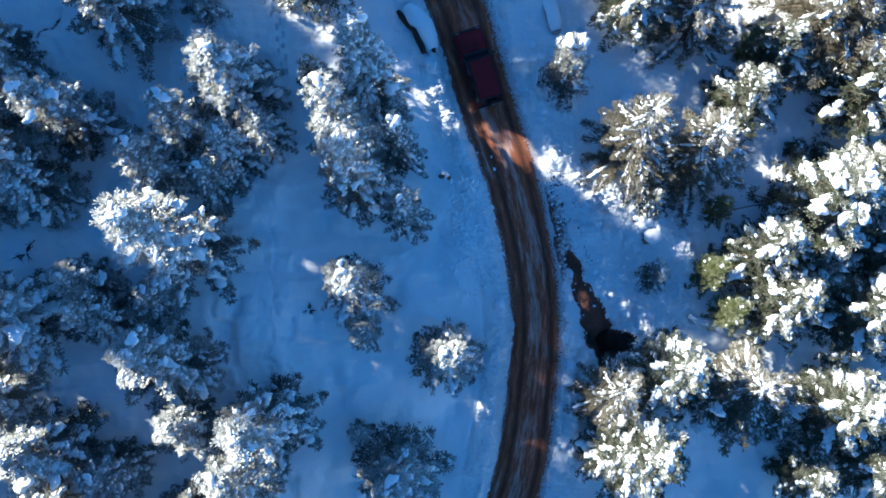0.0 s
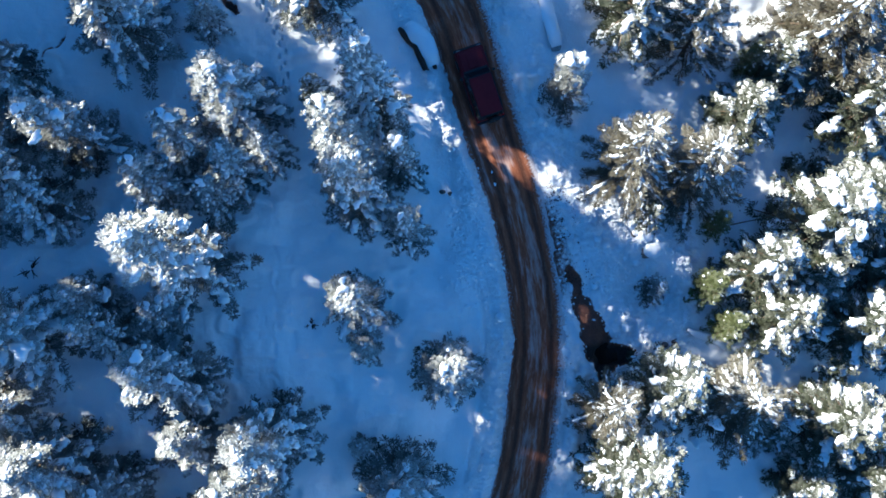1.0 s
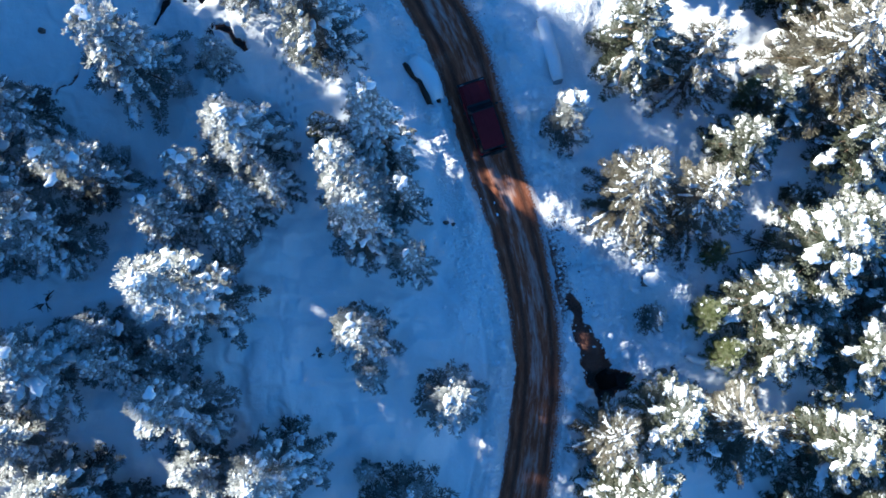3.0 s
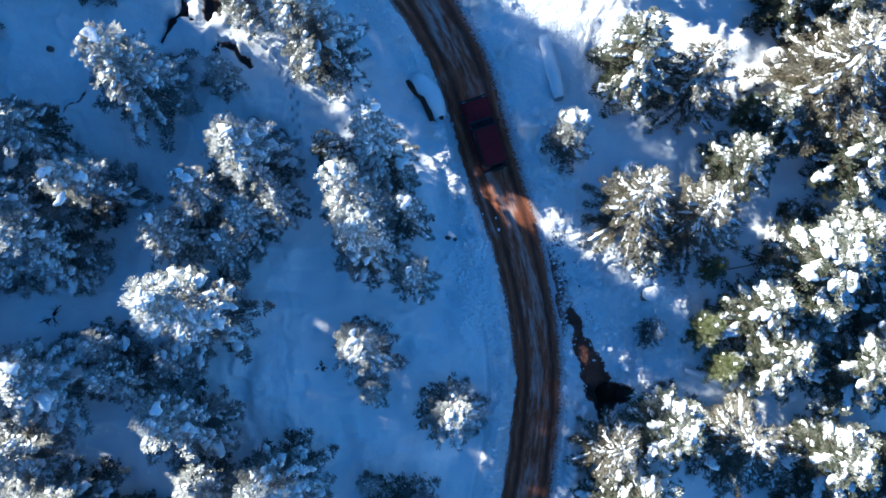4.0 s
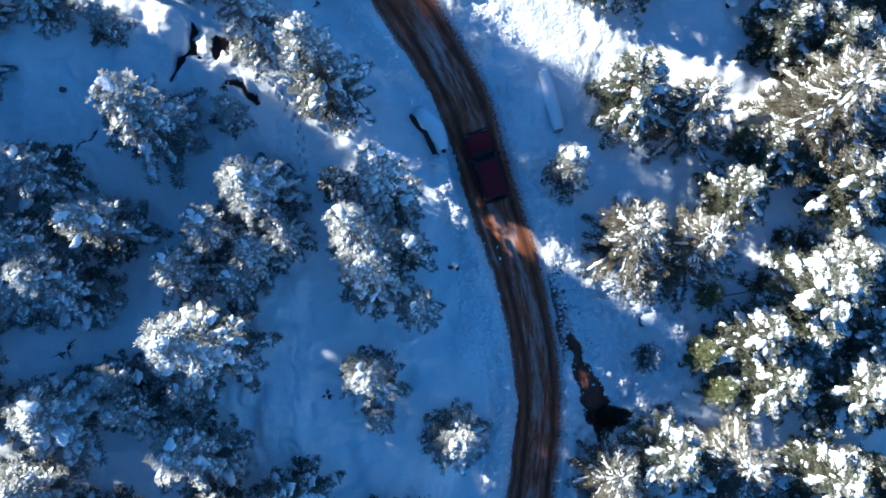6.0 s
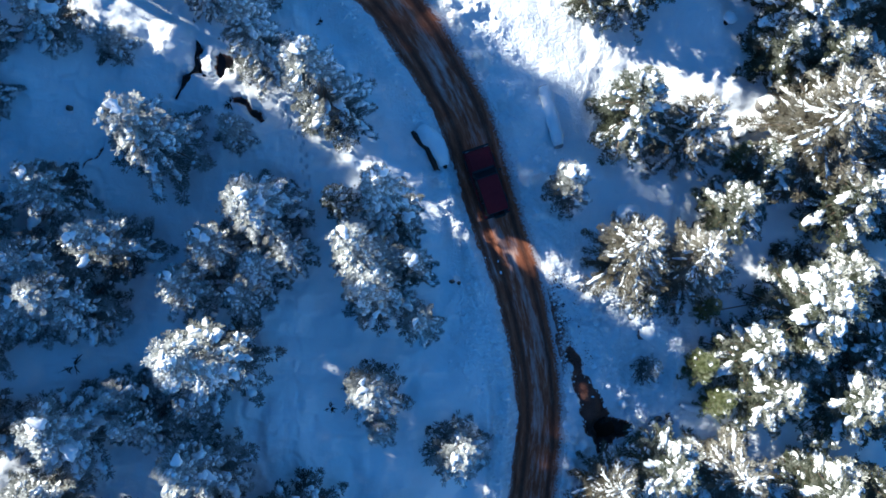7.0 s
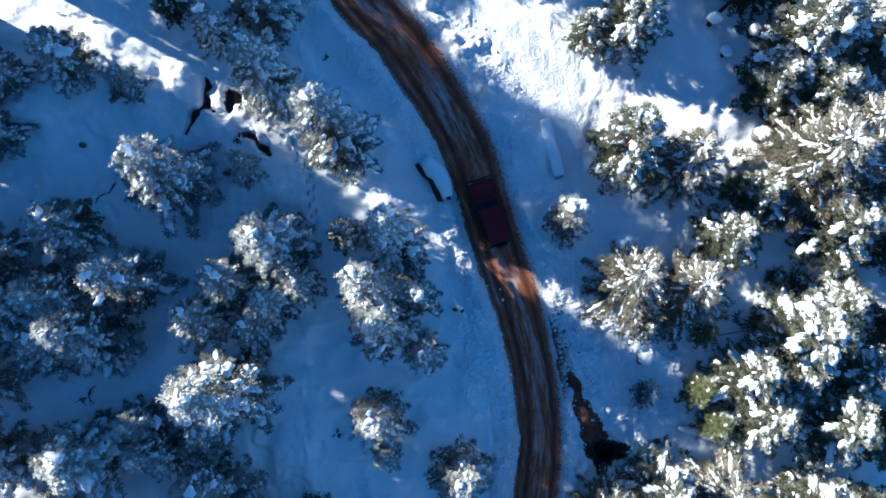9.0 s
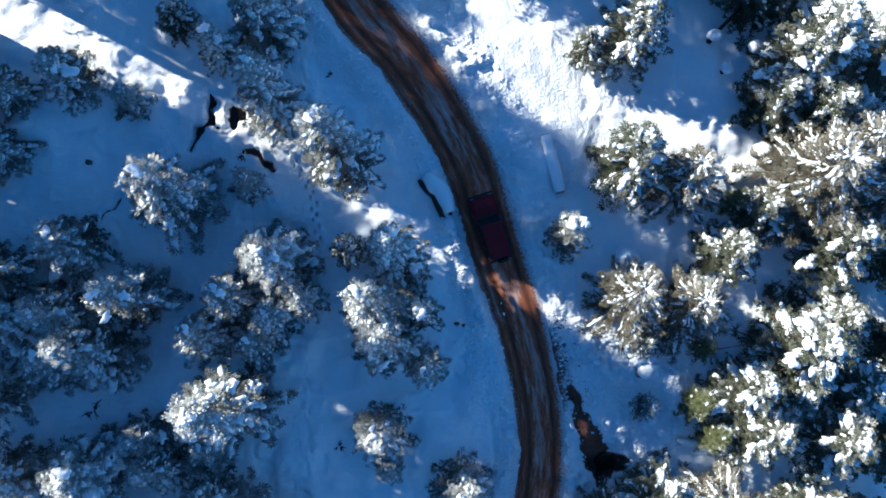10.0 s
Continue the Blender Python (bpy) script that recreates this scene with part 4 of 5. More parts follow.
# the great caps of snow on some crowns: place and size
CAPS = [
    (-3.66, 8.17, 12.13, 0.39), (-4.18, 8.01, 12.14, 0.23), (-2.52, 6.65, 7.48, 0.37), (-2.13, 4.01, 10.43, 0.29), (-9.91, 7.11, 10.52, 0.35), (-10.63, 7.40, 11.18, 0.28),
    (-21.28, 17.31, 11.60, 0.52), (-20.66, 16.93, 11.23, 0.41), (6.56, 9.14, 7.37, 0.37), (7.33, 9.20, 7.37, 0.28), (-19.48, -12.28, 8.30, 0.44), (-18.50, -12.31, 7.56, 0.41),
    (15.99, -10.40, 0.85, 0.43), (15.74, -11.86, -2.00, 0.38), (-12.90, -0.60, 13.70, 0.31), (-12.63, 0.65, 11.50, 0.27), (-11.84, 0.26, 10.79, 0.25), (-11.39, 0.22, 8.95, 0.23),
    (-16.72, -2.75, 7.40, 0.26), (-19.38, -5.39, 9.60, 0.41), (-19.92, -3.67, 11.40, 0.37), (-12.73, -6.86, 8.65, 0.30), (-13.64, -5.67, 10.52, 0.29), (-17.14, 5.07, 11.49, 0.29),
    (-17.98, 4.00, 11.56, 0.27), (-22.24, 6.30, 8.91, 0.34),
]
CAPS += [
    (-7.39, 13.40, 14.24, 0.27), (-13.91, 19.58, 10.43, 0.30), (-13.33, 19.18, 9.87, 0.27), (-12.63, 5.21, 10.47, 0.23), (20.86, 2.04, 5.83, 0.43), (20.56, 0.83, 4.58, 0.43),
    (22.27, 0.47, 5.44, 0.44), (17.91, -1.41, 4.42, 0.35), (9.82, -10.67, 2.73, 0.29), (11.46, -8.98, 4.09, 0.28), (22.07, 19.06, 9.14, 0.46), (20.43, 18.72, 7.48, 0.38),
    (20.99, 3.61, 2.96, 0.26), (-7.60, -9.26, 7.05, 0.22), (-8.60, -10.38, 10.03, 0.23), (-12.87, -6.75, 9.03, 0.22), (-0.03, -6.56, 6.47, 0.23), (-4.91, -2.22, 8.39, 0.17),
    (-6.21, 7.15, 6.99, 0.15), (-4.10, 1.33, 9.28, 0.22),
]
for k, (x, y, z, r) in enumerate(CAPS):
    _, _, host, place = min(standing, key=lambda t: (t[0] - x) ** 2 + (t[1] - y) ** 2)
    cap = part("snow_cap", mesh_of("snow_cap", *slab_arrays((0, 0, 0), r, rng.uniform(0, 3), rng, 0.5, 18), SNOW), SNOW, host)
    cap.matrix_basis = place.inverted() @ Matrix.Translation((x, y, z))


# ---- loose snow and dirt along the road ----
ICO = bmesh.new()
bmesh.ops.create_icosphere(ICO, subdivisions=1, radius=1.0)
ICO_V = np.array([v.co[:] for v in ICO.verts])
ICO_F = np.array([[v.index for v in f.verts] for f in ICO.faces])
ICO.free()
ICO2 = bmesh.new()
bmesh.ops.create_icosphere(ICO2, subdivisions=2, radius=1.0)
ICO2_V = np.array([v.co[:] for v in ICO2.verts])
ICO2_F = np.array([[v.index for v in f.verts] for f in ICO2.faces])
ICO2.free()


def lumps(name, spots, mat, seed, flat=0.75):
    """Many small uneven lumps in one mesh: rows of x, y, size."""
    rs = np.random.RandomState(seed)
    P = np.array(spots)
    z, _ = land(P[:, 0], P[:, 1])
    n = len(P)
    V = ICO_V[None] * rs.uniform(0.7, 1.25, (n, len(ICO_V), 1)) * (P[:, 2, None, None] * np.stack([rs.uniform(0.8, 1.3, n), rs.uniform(0.7, 1.1, n), np.full(n, flat)], -1)[:, None])
    a = rs.uniform(0, 6.28, n)
    x = V[..., 0] * np.cos(a)[:, None] - V[..., 1] * np.sin(a)[:, None]
    y = V[..., 0] * np.sin(a)[:, None] + V[..., 1] * np.cos(a)[:, None]
    V = np.stack([x + P[:, 0, None], y + P[:, 1, None], V[..., 2] + (z + 0.25 * P[:, 2])[:, None]], -1).reshape(-1, 3)
    F = (ICO_F[None] + (np.arange(n) * len(ICO_V))[:, None, None]).reshape(-1, 3)
    return new(name, mesh_of(name, V, F.tolist(), mat, False))


def beside(k, off):
    """A point beside the road at sample k, off metres from its edge (positive: uphill side)."""
    s = math.copysign(CENTRE[k, 2], off) + off
    return CENTRE[k, 0] - ACROSS[k, 0] * s, CENTRE[k, 1] - ACROSS[k, 1] * s


rng = random.Random(31)
visible = [k for k in range(len(CENTRE)) if -18 < CENTRE[k, 1] < 26]
SIGN = 1 if beside(visible[10], 1.0)[0] < CENTRE[visible[10], 0] else -1
snow_spots, dirt_spots = [], []
for _ in range(6500):
    k = rng.choice(visible)
    up = rng.random() < 0.36
    off = abs(rng.gauss(0, 0.75)) + 0.02 if up else abs(rng.gauss(0, 1.2)) + 0.05
    x, y = beside(k, SIGN * off if up else -SIGN * off)
    size = rng.choice((0.03, 0.04, 0.05, 0.06, 0.085)) * rng.uniform(0.8, 1.3)
    if rng.random() < 0.05:
        size *= 1.6
    snow_spots.append((x, y, size))
for _ in range(3000):
    k = rng.choice(visible)
    up = rng.random() < 0.45
    off = abs(rng.gauss(0, 0.5 if up else 0.8))
    x, y = beside(k, SIGN * off if up else -SIGN * off)
    dirt_spots.append((x, y, rng.uniform(0.012, 0.03)))
for _ in range(900):
    k = rng.choice(visible)
    up = rng.random() < 0.45
    off = rng.gauss(0.05, 0.14) if up else abs(rng.gauss(0, 0.5))
    x, y = beside(k, SIGN * max(off, -0.25) if up else -SIGN * off)
    dirt_spots.append((x, y, rng.uniform(0.018, 0.05)))
for _ in range(3000):
    t = rng.random()
    x, y = 6.5 + 1.2 * t + rng.gauss(0, 0.48), 4.0 - 6.4 * t
    dirt_spots.append((x, y, rng.uniform(0.018, 0.055)))
for _ in range(5000):
    x, y = rng.uniform(7.6, 15.5), rng.uniform(-8.5, 3.5)
    if lattice(x, y, 0.5) + rng.uniform(-0.5, 0.5) > -0.2:
        snow_spots.append((x, y, rng.uniform(0.03, 0.075) * (1.7 if rng.random() < 0.06 else 1.0)))
for _ in range(900):
    x, y = rng.gauss(1.8, 0.7), rng.gauss(0.8, 1.6)
    snow_spots.append((x, y, rng.uniform(0.04, 0.12)))
snow_spots = [p for p in snow_spots if min(min(math.hypot(p[0] - q[0], p[1] - q[1]) - q[2] for q in DITCH), min(math.hypot(p[0] - q[0], p[1] - q[1]) - q[2] for q in DITCH_END)) > 0.06 - rng.expovariate(14) - 0.6 * (rng.random() < 0.02)]
slabs = []
for _ in range(1100):
    k = rng.choice(visible)
    off = rng.uniform(0.05, 1.5) * rng.uniform(0.4, 1.0)
    x, y = beside(k, SIGN * off)
    slabs.append((x, y, 0.035 + 0.035 * min(rng.expovariate(1), 4)))
for _ in range(500):
    slabs.append((rng.gauss(1.9, 0.6), rng.gauss(0.6, 1.7), rng.uniform(0.07, 0.17)))
for _ in range(1300):
    k = rng.choice(visible)
    off = 0.15 + min(rng.expovariate(1.1), 3.2)
    x, y = beside(k, -SIGN * off)
    if lattice(x, y, 0.45) + rng.uniform(-0.3, 0.3) > -0.05:
        slabs.append((x, y, 0.03 + 0.035 * min(rng.expovariate(1), 4)))
for _ in range(300):
    slabs.append((rng.uniform(8.5, 15), rng.uniform(-8, 3), 0.05 + 0.04 * min(rng.expovariate(1), 4)))
slabs = [p for p in slabs if min(math.hypot(p[0] - q[0], p[1] - q[1]) - q[2] for q in DITCH) > 0.05 - rng.expovariate(8)]
DIRT = plain("dirt_crumbs", (0.05, 0.028, 0.018), 0.9, 0, 0.5, 20, 0.4, 0.01)
tagged(lumps("snow_crumbs", snow_spots, SNOW, 3), "broken snow thrown aside by the plough", "snow", kind="stuff")
tagged(lumps("snow_slabs", slabs, SNOW, 5, 0.6), "flat broken slabs of ploughed snow on the banks", "snow", kind="stuff")
tagged(lumps("dirt_crumbs", dirt_spots, DIRT, 4), "dark crumbs of soil along the road edge", "soil", kind="stuff")


def lump_mesh(name, size, mat, seed, flat=0.7):
    rs = np.random.RandomState(seed)
    d = np.array([noise.fractal(Vector(v) * 1.3 + Vector((seed, 0, 0)), 1.0, 2.0, 3) for v in ICO2_V])
    V = ICO2_V * (1 + 0.28 * d[:, None]) * np.array([size * rs.uniform(0.9, 1.25), size * rs.uniform(0.8, 1.0), size * flat])
    return mesh_of(name, V, ICO2_F.tolist(), mat, True)


CLOD_MESHES = [lump_mesh("snow_clod", 0.3, SNOW, s) for s in range(4)]
CLODS = [(3.45, -4.1, 0.30), (3.5, -5.7, 0.2), (7.75, -3.9, 0.22), (7.6, -6.2, 0.34), (7.9, -8.1, 0.26), (7.55, -4.8, 0.2), (8.0, -7.2, 0.22), (12.4, 0.9, 0.45), (11.7, 1.5, 0.3), (12.0, -0.8, 0.25),
         (9.3, -2.2, 0.25), (10.3, -3.6, 0.28), (11.3, -4.8, 0.3), (12.9, -4.9, 0.32), (3.3, -2.6, 0.18), (2.9, 1.6, 0.2), (2.5, -0.4, 0.22), (9.4, 0.6, 0.24), (8.4, 3.0, 0.2), (5.4, 11.0, 0.3), (5.9, 10.4, 0.25),
         (3.6, 15.0, 0.28), (2.4, 17.6, 0.3), (1.1, 20.0, 0.26), (13.6, -3.6, 0.3), (14.2, -4.6, 0.26), (8.8, -8.6, 0.24), (10.8, -7.9, 0.22)]
for k, (x, y, s) in enumerate(CLODS):
    ob = new("snow_clod", CLOD_MESHES[k % 4])
    ob.matrix_basis = Matrix.LocRotScale((x, y, height(x, y) + 0.06), Euler((0, 0, k * 1.7)), (s / 0.3,) * 3)
    tagged(ob, "rounded clod of ploughed snow beside the dirt road", "snow clod", "snow clods")

# ---- water in the ditch and the brook ----
WATER, wnodes, wlinks, wb = material("dark_water")
wb.inputs["Base Color"].default_value = (0.012, 0.008, 0.006, 1)
wb.inputs["Roughness"].default_value = 0.25
wb.inputs["Specular IOR Level"].default_value = 0.2
bump(wnodes, wlinks, wb, noise_node(wnodes, wlinks, 6.0, 3, object_co(wnodes)), 0.15, 0.01)


def pool(name, line, depth, label, shrink=0.75):
    """A narrow sheet of still water lying in a hollow along a line."""
    vs, fs = [], []
    n = len(line)
    tan = np.gradient(line[:, :2], axis=0)
    tan /= np.linalg.norm(tan, axis=1)[:, None] + 1e-9
    for k in range(n):
        zs = float(hill(line[k, 0], line[k, 1])) - depth
        for s in (-1, -0.5, 0, 0.5, 1):
            w = line[k, 2] * shrink * s
            vs.append((line[k, 0] - tan[k, 1] * w, line[k, 1] + tan[k, 0] * w, zs))
    for k in range(n - 1):
        for j in range(4):
            a = k * 5 + j
            fs.append((a, a + 1, a + 6, a + 5))
    ob = new(name, mesh_of(name, vs, fs, WATER))
    tagged(ob, label, "water", kind="structure")


pool("water_ditch", DITCH[int(len(DITCH) * 0.58):int(len(DITCH) * 0.9)], 0.10, "shallow brown meltwater standing in the ditch", 0.6)
pool("water_brook", BROOK, 0.30, "black water of a brook open between snow banks", 0.6)
pool("water_pool", BROOK_POOL, 0.30, "dark pool of the brook under the snow edge", 0.6)

# ---- fallen log, beam, stumps, stones, shrubs ----
def thing(name, label, category, place, group=""):
    ob = new(name)
    ob.matrix_basis = place
    return tagged(ob, label, category, group)


def snow_roll(points, width, up, seed, seg=10, blunt=0.4):
    """A rounded roll of snow lying along a line."""
    rs = random.Random(seed)
    vs, fs = [], []
    n = len(points)
    for k, p in enumerate(points):
        q = Vector(points[min(k + 1, n - 1)]) - Vector(points[max(k - 1, 0)])
        side = Vector((-q.y, q.x, 0)).normalized()
        e = math.sin(math.pi * (k + 0.35) / (n - 0.3)) ** blunt
        for s in range(seg):
            a = math.pi * s / (seg - 1)
            j = rs.uniform(0.92, 1.08)
            vs.append(Vector(p) + side * (math.cos(a) * width * e * j) + Vector((0, 0, math.sin(a) ** 0.8 * up * e * j)))
    for k in range(n - 1):
        for s in range(seg - 1):
            a = k * seg + s
            fs.append((a, a + 1, a + seg + 1, a + seg))
    fs.append(tuple(range(seg))[::-1])
    fs.append(tuple(range((n - 1) * seg, n * seg)))
    return vs, fs


base = Vector((-1.5, 11.3, height(-1.5, 11.3)))
log = thing("fallen_log", "dark fallen log half buried under a roll of snow", "log", Matrix.Translation(base))


def rel(x, y, h):
    return (x - base.x, y - base.y, height(x, y) - base.z + h)


line = [(-2.45, 12.4), (-2.22, 12.12), (-1.89, 11.74), (-1.52, 11.38), (-1.23, 10.76), (-0.96, 10.1)]
part("stem", mesh_of("stem", *tube([rel(x, y, 0.18) for x, y in line], [0.11, 0.19, 0.21, 0.18, 0.20, 0.16], 9), DEADWOOD), DEADWOOD, log)
part("snow_cover", mesh_of("snow_cover", *snow_roll([rel(x + 0.50, y + 0.28, 0.06) for x, y in line], 0.62, 0.50, 4, 12), SNOW), SNOW, log, "smooth white roll of snow")
part("branch_stub", mesh_of("branch_stub", *tube([rel(-1.0, 10.2, 0.15), rel(-0.75, 10.05, 0.3)], [0.07, 0.04], 7), DEADWOOD), DEADWOOD, log)
stump = thing("tree_stump", "short dark stump beside the fallen log", "stump", Matrix.Translation((-0.45, 10.35, height(-0.45, 10.35))))
part("stem", mesh_of("stem", *tube([(0, 0, -0.2), (0, 0, 0.12), (0.02, 0, 0.28)], [0.17, 0.15, 0.13], 9), DEADWOOD), DEADWOOD, stump)

# a long beam under snow by the far verge
p, q = Vector((5.75, 15.5, 0)), Vector((6.85, 11.75, 0))
p.z, q.z = height(p.x, p.y), height(q.x, q.y)
mid = (p + q) / 2
beam = thing("concrete_beam", "long concrete beam lying under a thick snow cover", "beam", Matrix.Translation(mid))
axis = (q - p)
side = Vector((-axis.y, axis.x, 0)).normalized()
bm = bmesh.new()
corners = []
for end in (p - mid, q - mid):
    for s, h in ((-0.27, -0.2), (0.27, -0.2), (0.27, 0.5), (-0.27, 0.5)):
        corners.append(bm.verts.new(end + side * s + Vector((0, 0, h))))
for f in ((0, 1, 2, 3), (7, 6, 5, 4), (0, 4, 5, 1), (1, 5, 6, 2), (2, 6, 7, 3), (3, 7, 4, 0)):
    bm.faces.new([corners[i] for i in f])
bmesh.ops.recalc_face_normals(bm, faces=bm.faces)
bmesh.ops.bevel(bm, geom=bm.edges[:], offset=0.03, segments=1, affect="EDGES")
part("body", bm, CONCRETE, beam)
pts = [(p - mid) * (1 - t) + (q - mid) * t + Vector((0, 0, 0.48)) for t in np.linspace(0.02, 0.97, 12)]
part("snow_cover", mesh_of("snow_cover", *snow_roll(pts, 0.40, 0.26, 9, 10, 0.12), SNOW), SNOW, beam, "thick smooth snow on top")

# stumps that carry round caps of snow
for k, (x, y, h, r) in enumerate([(16.9, 21.9, 0.9, 0.48), (19.8, 21.3, 0.9, 0.55), (17.8, 19.9, 0.6, 0.42), (26.8, 17.4, 0.9, 0.5), (-20.9, -7.4, 0.5, 0.45), (12.9, 6.9, 0.5, 0.5), (11.38, 7.63, 0.4, 0.72)]):
    st = thing("capped_stump", "broken tree stump under a round cap of snow", "stump", Matrix.Translation((x, y, height(x, y))), "capped stumps")
    part("stem", mesh_of("stem", *tube([(0, 0, -0.3), (0.02, 0, h * 0.5), (0, 0.03, h)], [0.2, 0.17, 0.15], 9), DEADWOOD), DEADWOOD, st)
    part("snow_cap", lump_mesh("snow_cap", r, SNOW, 40 + k, 0.62), SNOW, st).location = (0, 0, h + r * 0.35)

# stones
for k, (x, y, r, cap) in enumerate([(12.6, -0.2, 0.45, True), (-0.03, 3.26, 0.16, False), (0.42, 3.16, 0.14, False), (-0.9, 4.3, 0.10, False), (-23.3, 18.6, 0.2, False), (-21.3, 12.8, 0.2, False), (13.9, -5.9, 0.26, False), (20.4, 14.7, 0.5, True), (19.5, 13.2, 0.42, True), (18.7, 12.8, 0.36, True), (20.8, 14.0, 0.4, True), (11.7, 0.9, 0.22, True)]):
    st = thing("stone", "dark stone under a lump of snow" if cap else "small dark stone showing through the snow", "stone", Matrix.Translation((x, y, height(x, y))), "stones")
    part("rock", lump_mesh("rock", r, STONE, 60 + k, 0.8), STONE, st).location = (0, 0, r * 0.25)
    if cap:
        part("snow_cap", lump_mesh("snow_cap", r * 1.15, SNOW, 80 + k, 0.6), SNOW, st).location = (r * 0.45, 0.1, r * 0.85)


def shrub(x, y, size, seed, lying=0.5):
    """A bare dead shrub: a few forking dark twigs."""
    rs = random.Random(seed)
    ob = thing("dead_shrub", "bare dark twigs of a dead shrub in the snow", "shrub", Matrix.Translation((x, y, height(x, y))), "dead shrubs")
    for _ in range(6):
        a, up = rs.uniform(0, 6.28), rs.uniform(0.2, 1.0) * (1.2 - lying)
        d = Vector((math.cos(a), math.sin(a), up)).normalized() * size * rs.uniform(0.6, 1.1)
        k1 = d * 0.5 + Vector((rs.uniform(-0.1, 0.1), rs.uniform(-0.1, 0.1), 0.05)) * size
        twig = [tube([(0, 0, -0.1), k1, d], [0.045, 0.032, 0.012], 5)]
        for _ in range(3):
            e = Vector((rs.uniform(-1, 1), rs.uniform(-1, 1), rs.uniform(0.0, 0.6))) * size * 0.4
            twig.append(tube([k1, k1 + e], [0.022, 0.008], 4))
        part("twig", mesh_of("twig", *gather(twig), DEADWOOD), DEADWOOD, ob)


for k, (x, y, s) in enumerate([(-20.6, 0.3, 0.5), (-21.2, -1.4, 0.8), (-7.9, 18.8, 0.35), (-7.5, -4.4, 0.45), (14.4, -5.7, 0.4), (-18.6, -9.9, 0.6), (-13.0, 13.6, 0.5), (-22.6, 4.0, 0.9), (19.0, 6.0, 0.5)]):
    shrub(x, y, s, 100 + k, 0.8)

a, b = Vector((16.9, 22.0, 0)), Vector((19.6, 24.6, 0))
a.z, b.z = height(a.x, a.y) + 0.25, height(b.x, b.y) + 0.8
fallen = thing("leaning_tree", "thin dark bare tree leaning over the snow", "dead tree", Matrix.Translation(a))
part("stem", mesh_of("stem", *tube([Vector((0, 0, -0.3)), (b - a) * 0.5, b - a], [0.14, 0.12, 0.09], 8), DEADWOOD), DEADWOOD, fallen)

# a thin bare stem caught between two crowns, and a bough fallen under the snow
a, b = Vector((17.0, 1.3, 0)), Vector((20.2, 1.9, 0))
a.z, b.z = height(a.x, a.y) + 1.3, height(b.x, b.y) + 2.0
pole = thing("bare_stem", "thin pale dead stem leaning between snowy pines", "dead tree", Matrix.Translation(a))
part("stem", mesh_of("stem", *tube([Vector((-0.9, -0.2, -1.6)), Vector((0, 0, 0)), (b - a) * 0.5 + Vector((0, 0, 0.08)), b - a], [0.05, 0.045, 0.035, 0.02], 7), LIMB), LIMB, pole)
line = [(15.3, -5.0), (16.0, -5.3), (16.8, -5.5), (17.6, -5.9), (18.1, -6.3)]
base = Vector((16.8, -5.5, height(16.8, -5.5)))
bough = thing("fallen_bough", "fallen bough lying under a lumpy cover of snow", "log", Matrix.Translation(base))
part("stem", mesh_of("stem", *tube([rel(x, y, 0.12) for x, y in line], [0.07, 0.12, 0.14, 0.12, 0.06], 8), DEADWOOD), DEADWOOD, bough)
part("snow_cover", mesh_of("snow_cover", *snow_roll([rel(x, y + 0.08, 0.14) for x, y in line], 0.26, 0.24, 14, 10), SNOW), SNOW, bough, "lumpy snow on the bough")

# ---- the car ----
PAINT, pn, pl, pb = material("maroon_paint")
dust = noise_node(pn, pl, 3.0, 5, object_co(pn))
pl.new(ramp(pn, pl, dust, [(0.35, (0.105, 0.005, 0.010)), (0.75, (0.14, 0.012, 0.018))]), pb.inputs["Base Color"])
pl.new(ramp(pn, pl, dust, [(0.3, grey(0.5)), (0.8, grey(0.7))]), pb.inputs["Roughness"])
pb.inputs["Specular IOR Level"].default_value = 0.25
BLACK = plain("black_plastic", (0.018, 0.018, 0.02), 0.6, 0, 0.3, 12, 0.1, 0.005)
RUBBER = plain("tyre_rubber", (0.02, 0.019, 0.018), 0.85, 0, 0.3, 16, 0.2, 0.005)
RIM = plain("rim_steel", (0.35, 0.35, 0.36), 0.4, 0.9, 0.2, 8, 0.05, 0.003)
GLASS = plain("dark_glass", (0.015, 0.02, 0.022), 0.05, 0, 0.1, 2, 0, 0)
LENS = plain("lamp_glass", (0.25, 0.25, 0.24), 0.15, 0, 0.1, 6, 0, 0)
TAIL = plain("tail_lamp", (0.35, 0.015, 0.012), 0.2, 0, 0.1, 6, 0, 0)


def box(bm, x0, x1, y0, y1, z0, z1, bevel=0.03, top=(0, 0, 0, 0)):
    """A box with bevelled edges; top: how far its upper edge is drawn in at left, right, back, front."""
    v = [bm.verts.new(c) for c in ((x0, y0, z0), (x1, y0, z0), (x1, y1, z0), (x0, y1, z0),
                                   (x0 + top[0], y0 + top[2], z1), (x1 - top[1], y0 + top[2], z1), (x1 - top[1], y1 - top[3], z1), (x0 + top[0], y1 - top[3], z1))]
    fs = [bm.faces.new([v[i] for i in f]) for f in ((3, 2, 1, 0), (4, 5, 6, 7), (0, 1, 5, 4), (1, 2, 6, 5), (2, 3, 7, 6), (3, 0, 4, 7))]
    if bevel:
        es = {e for f in fs for e in f.edges}
        bmesh.ops.bevel(bm, geom=list(es), offset=bevel, segments=2, affect="EDGES")


def boxed(name, mat, parent, *args, label="", **kw):
    bm = bmesh.new()
    box(bm, *args, **kw)
    for f in bm.faces:
        f.smooth = False
    return part(name, bm, mat, parent, label)


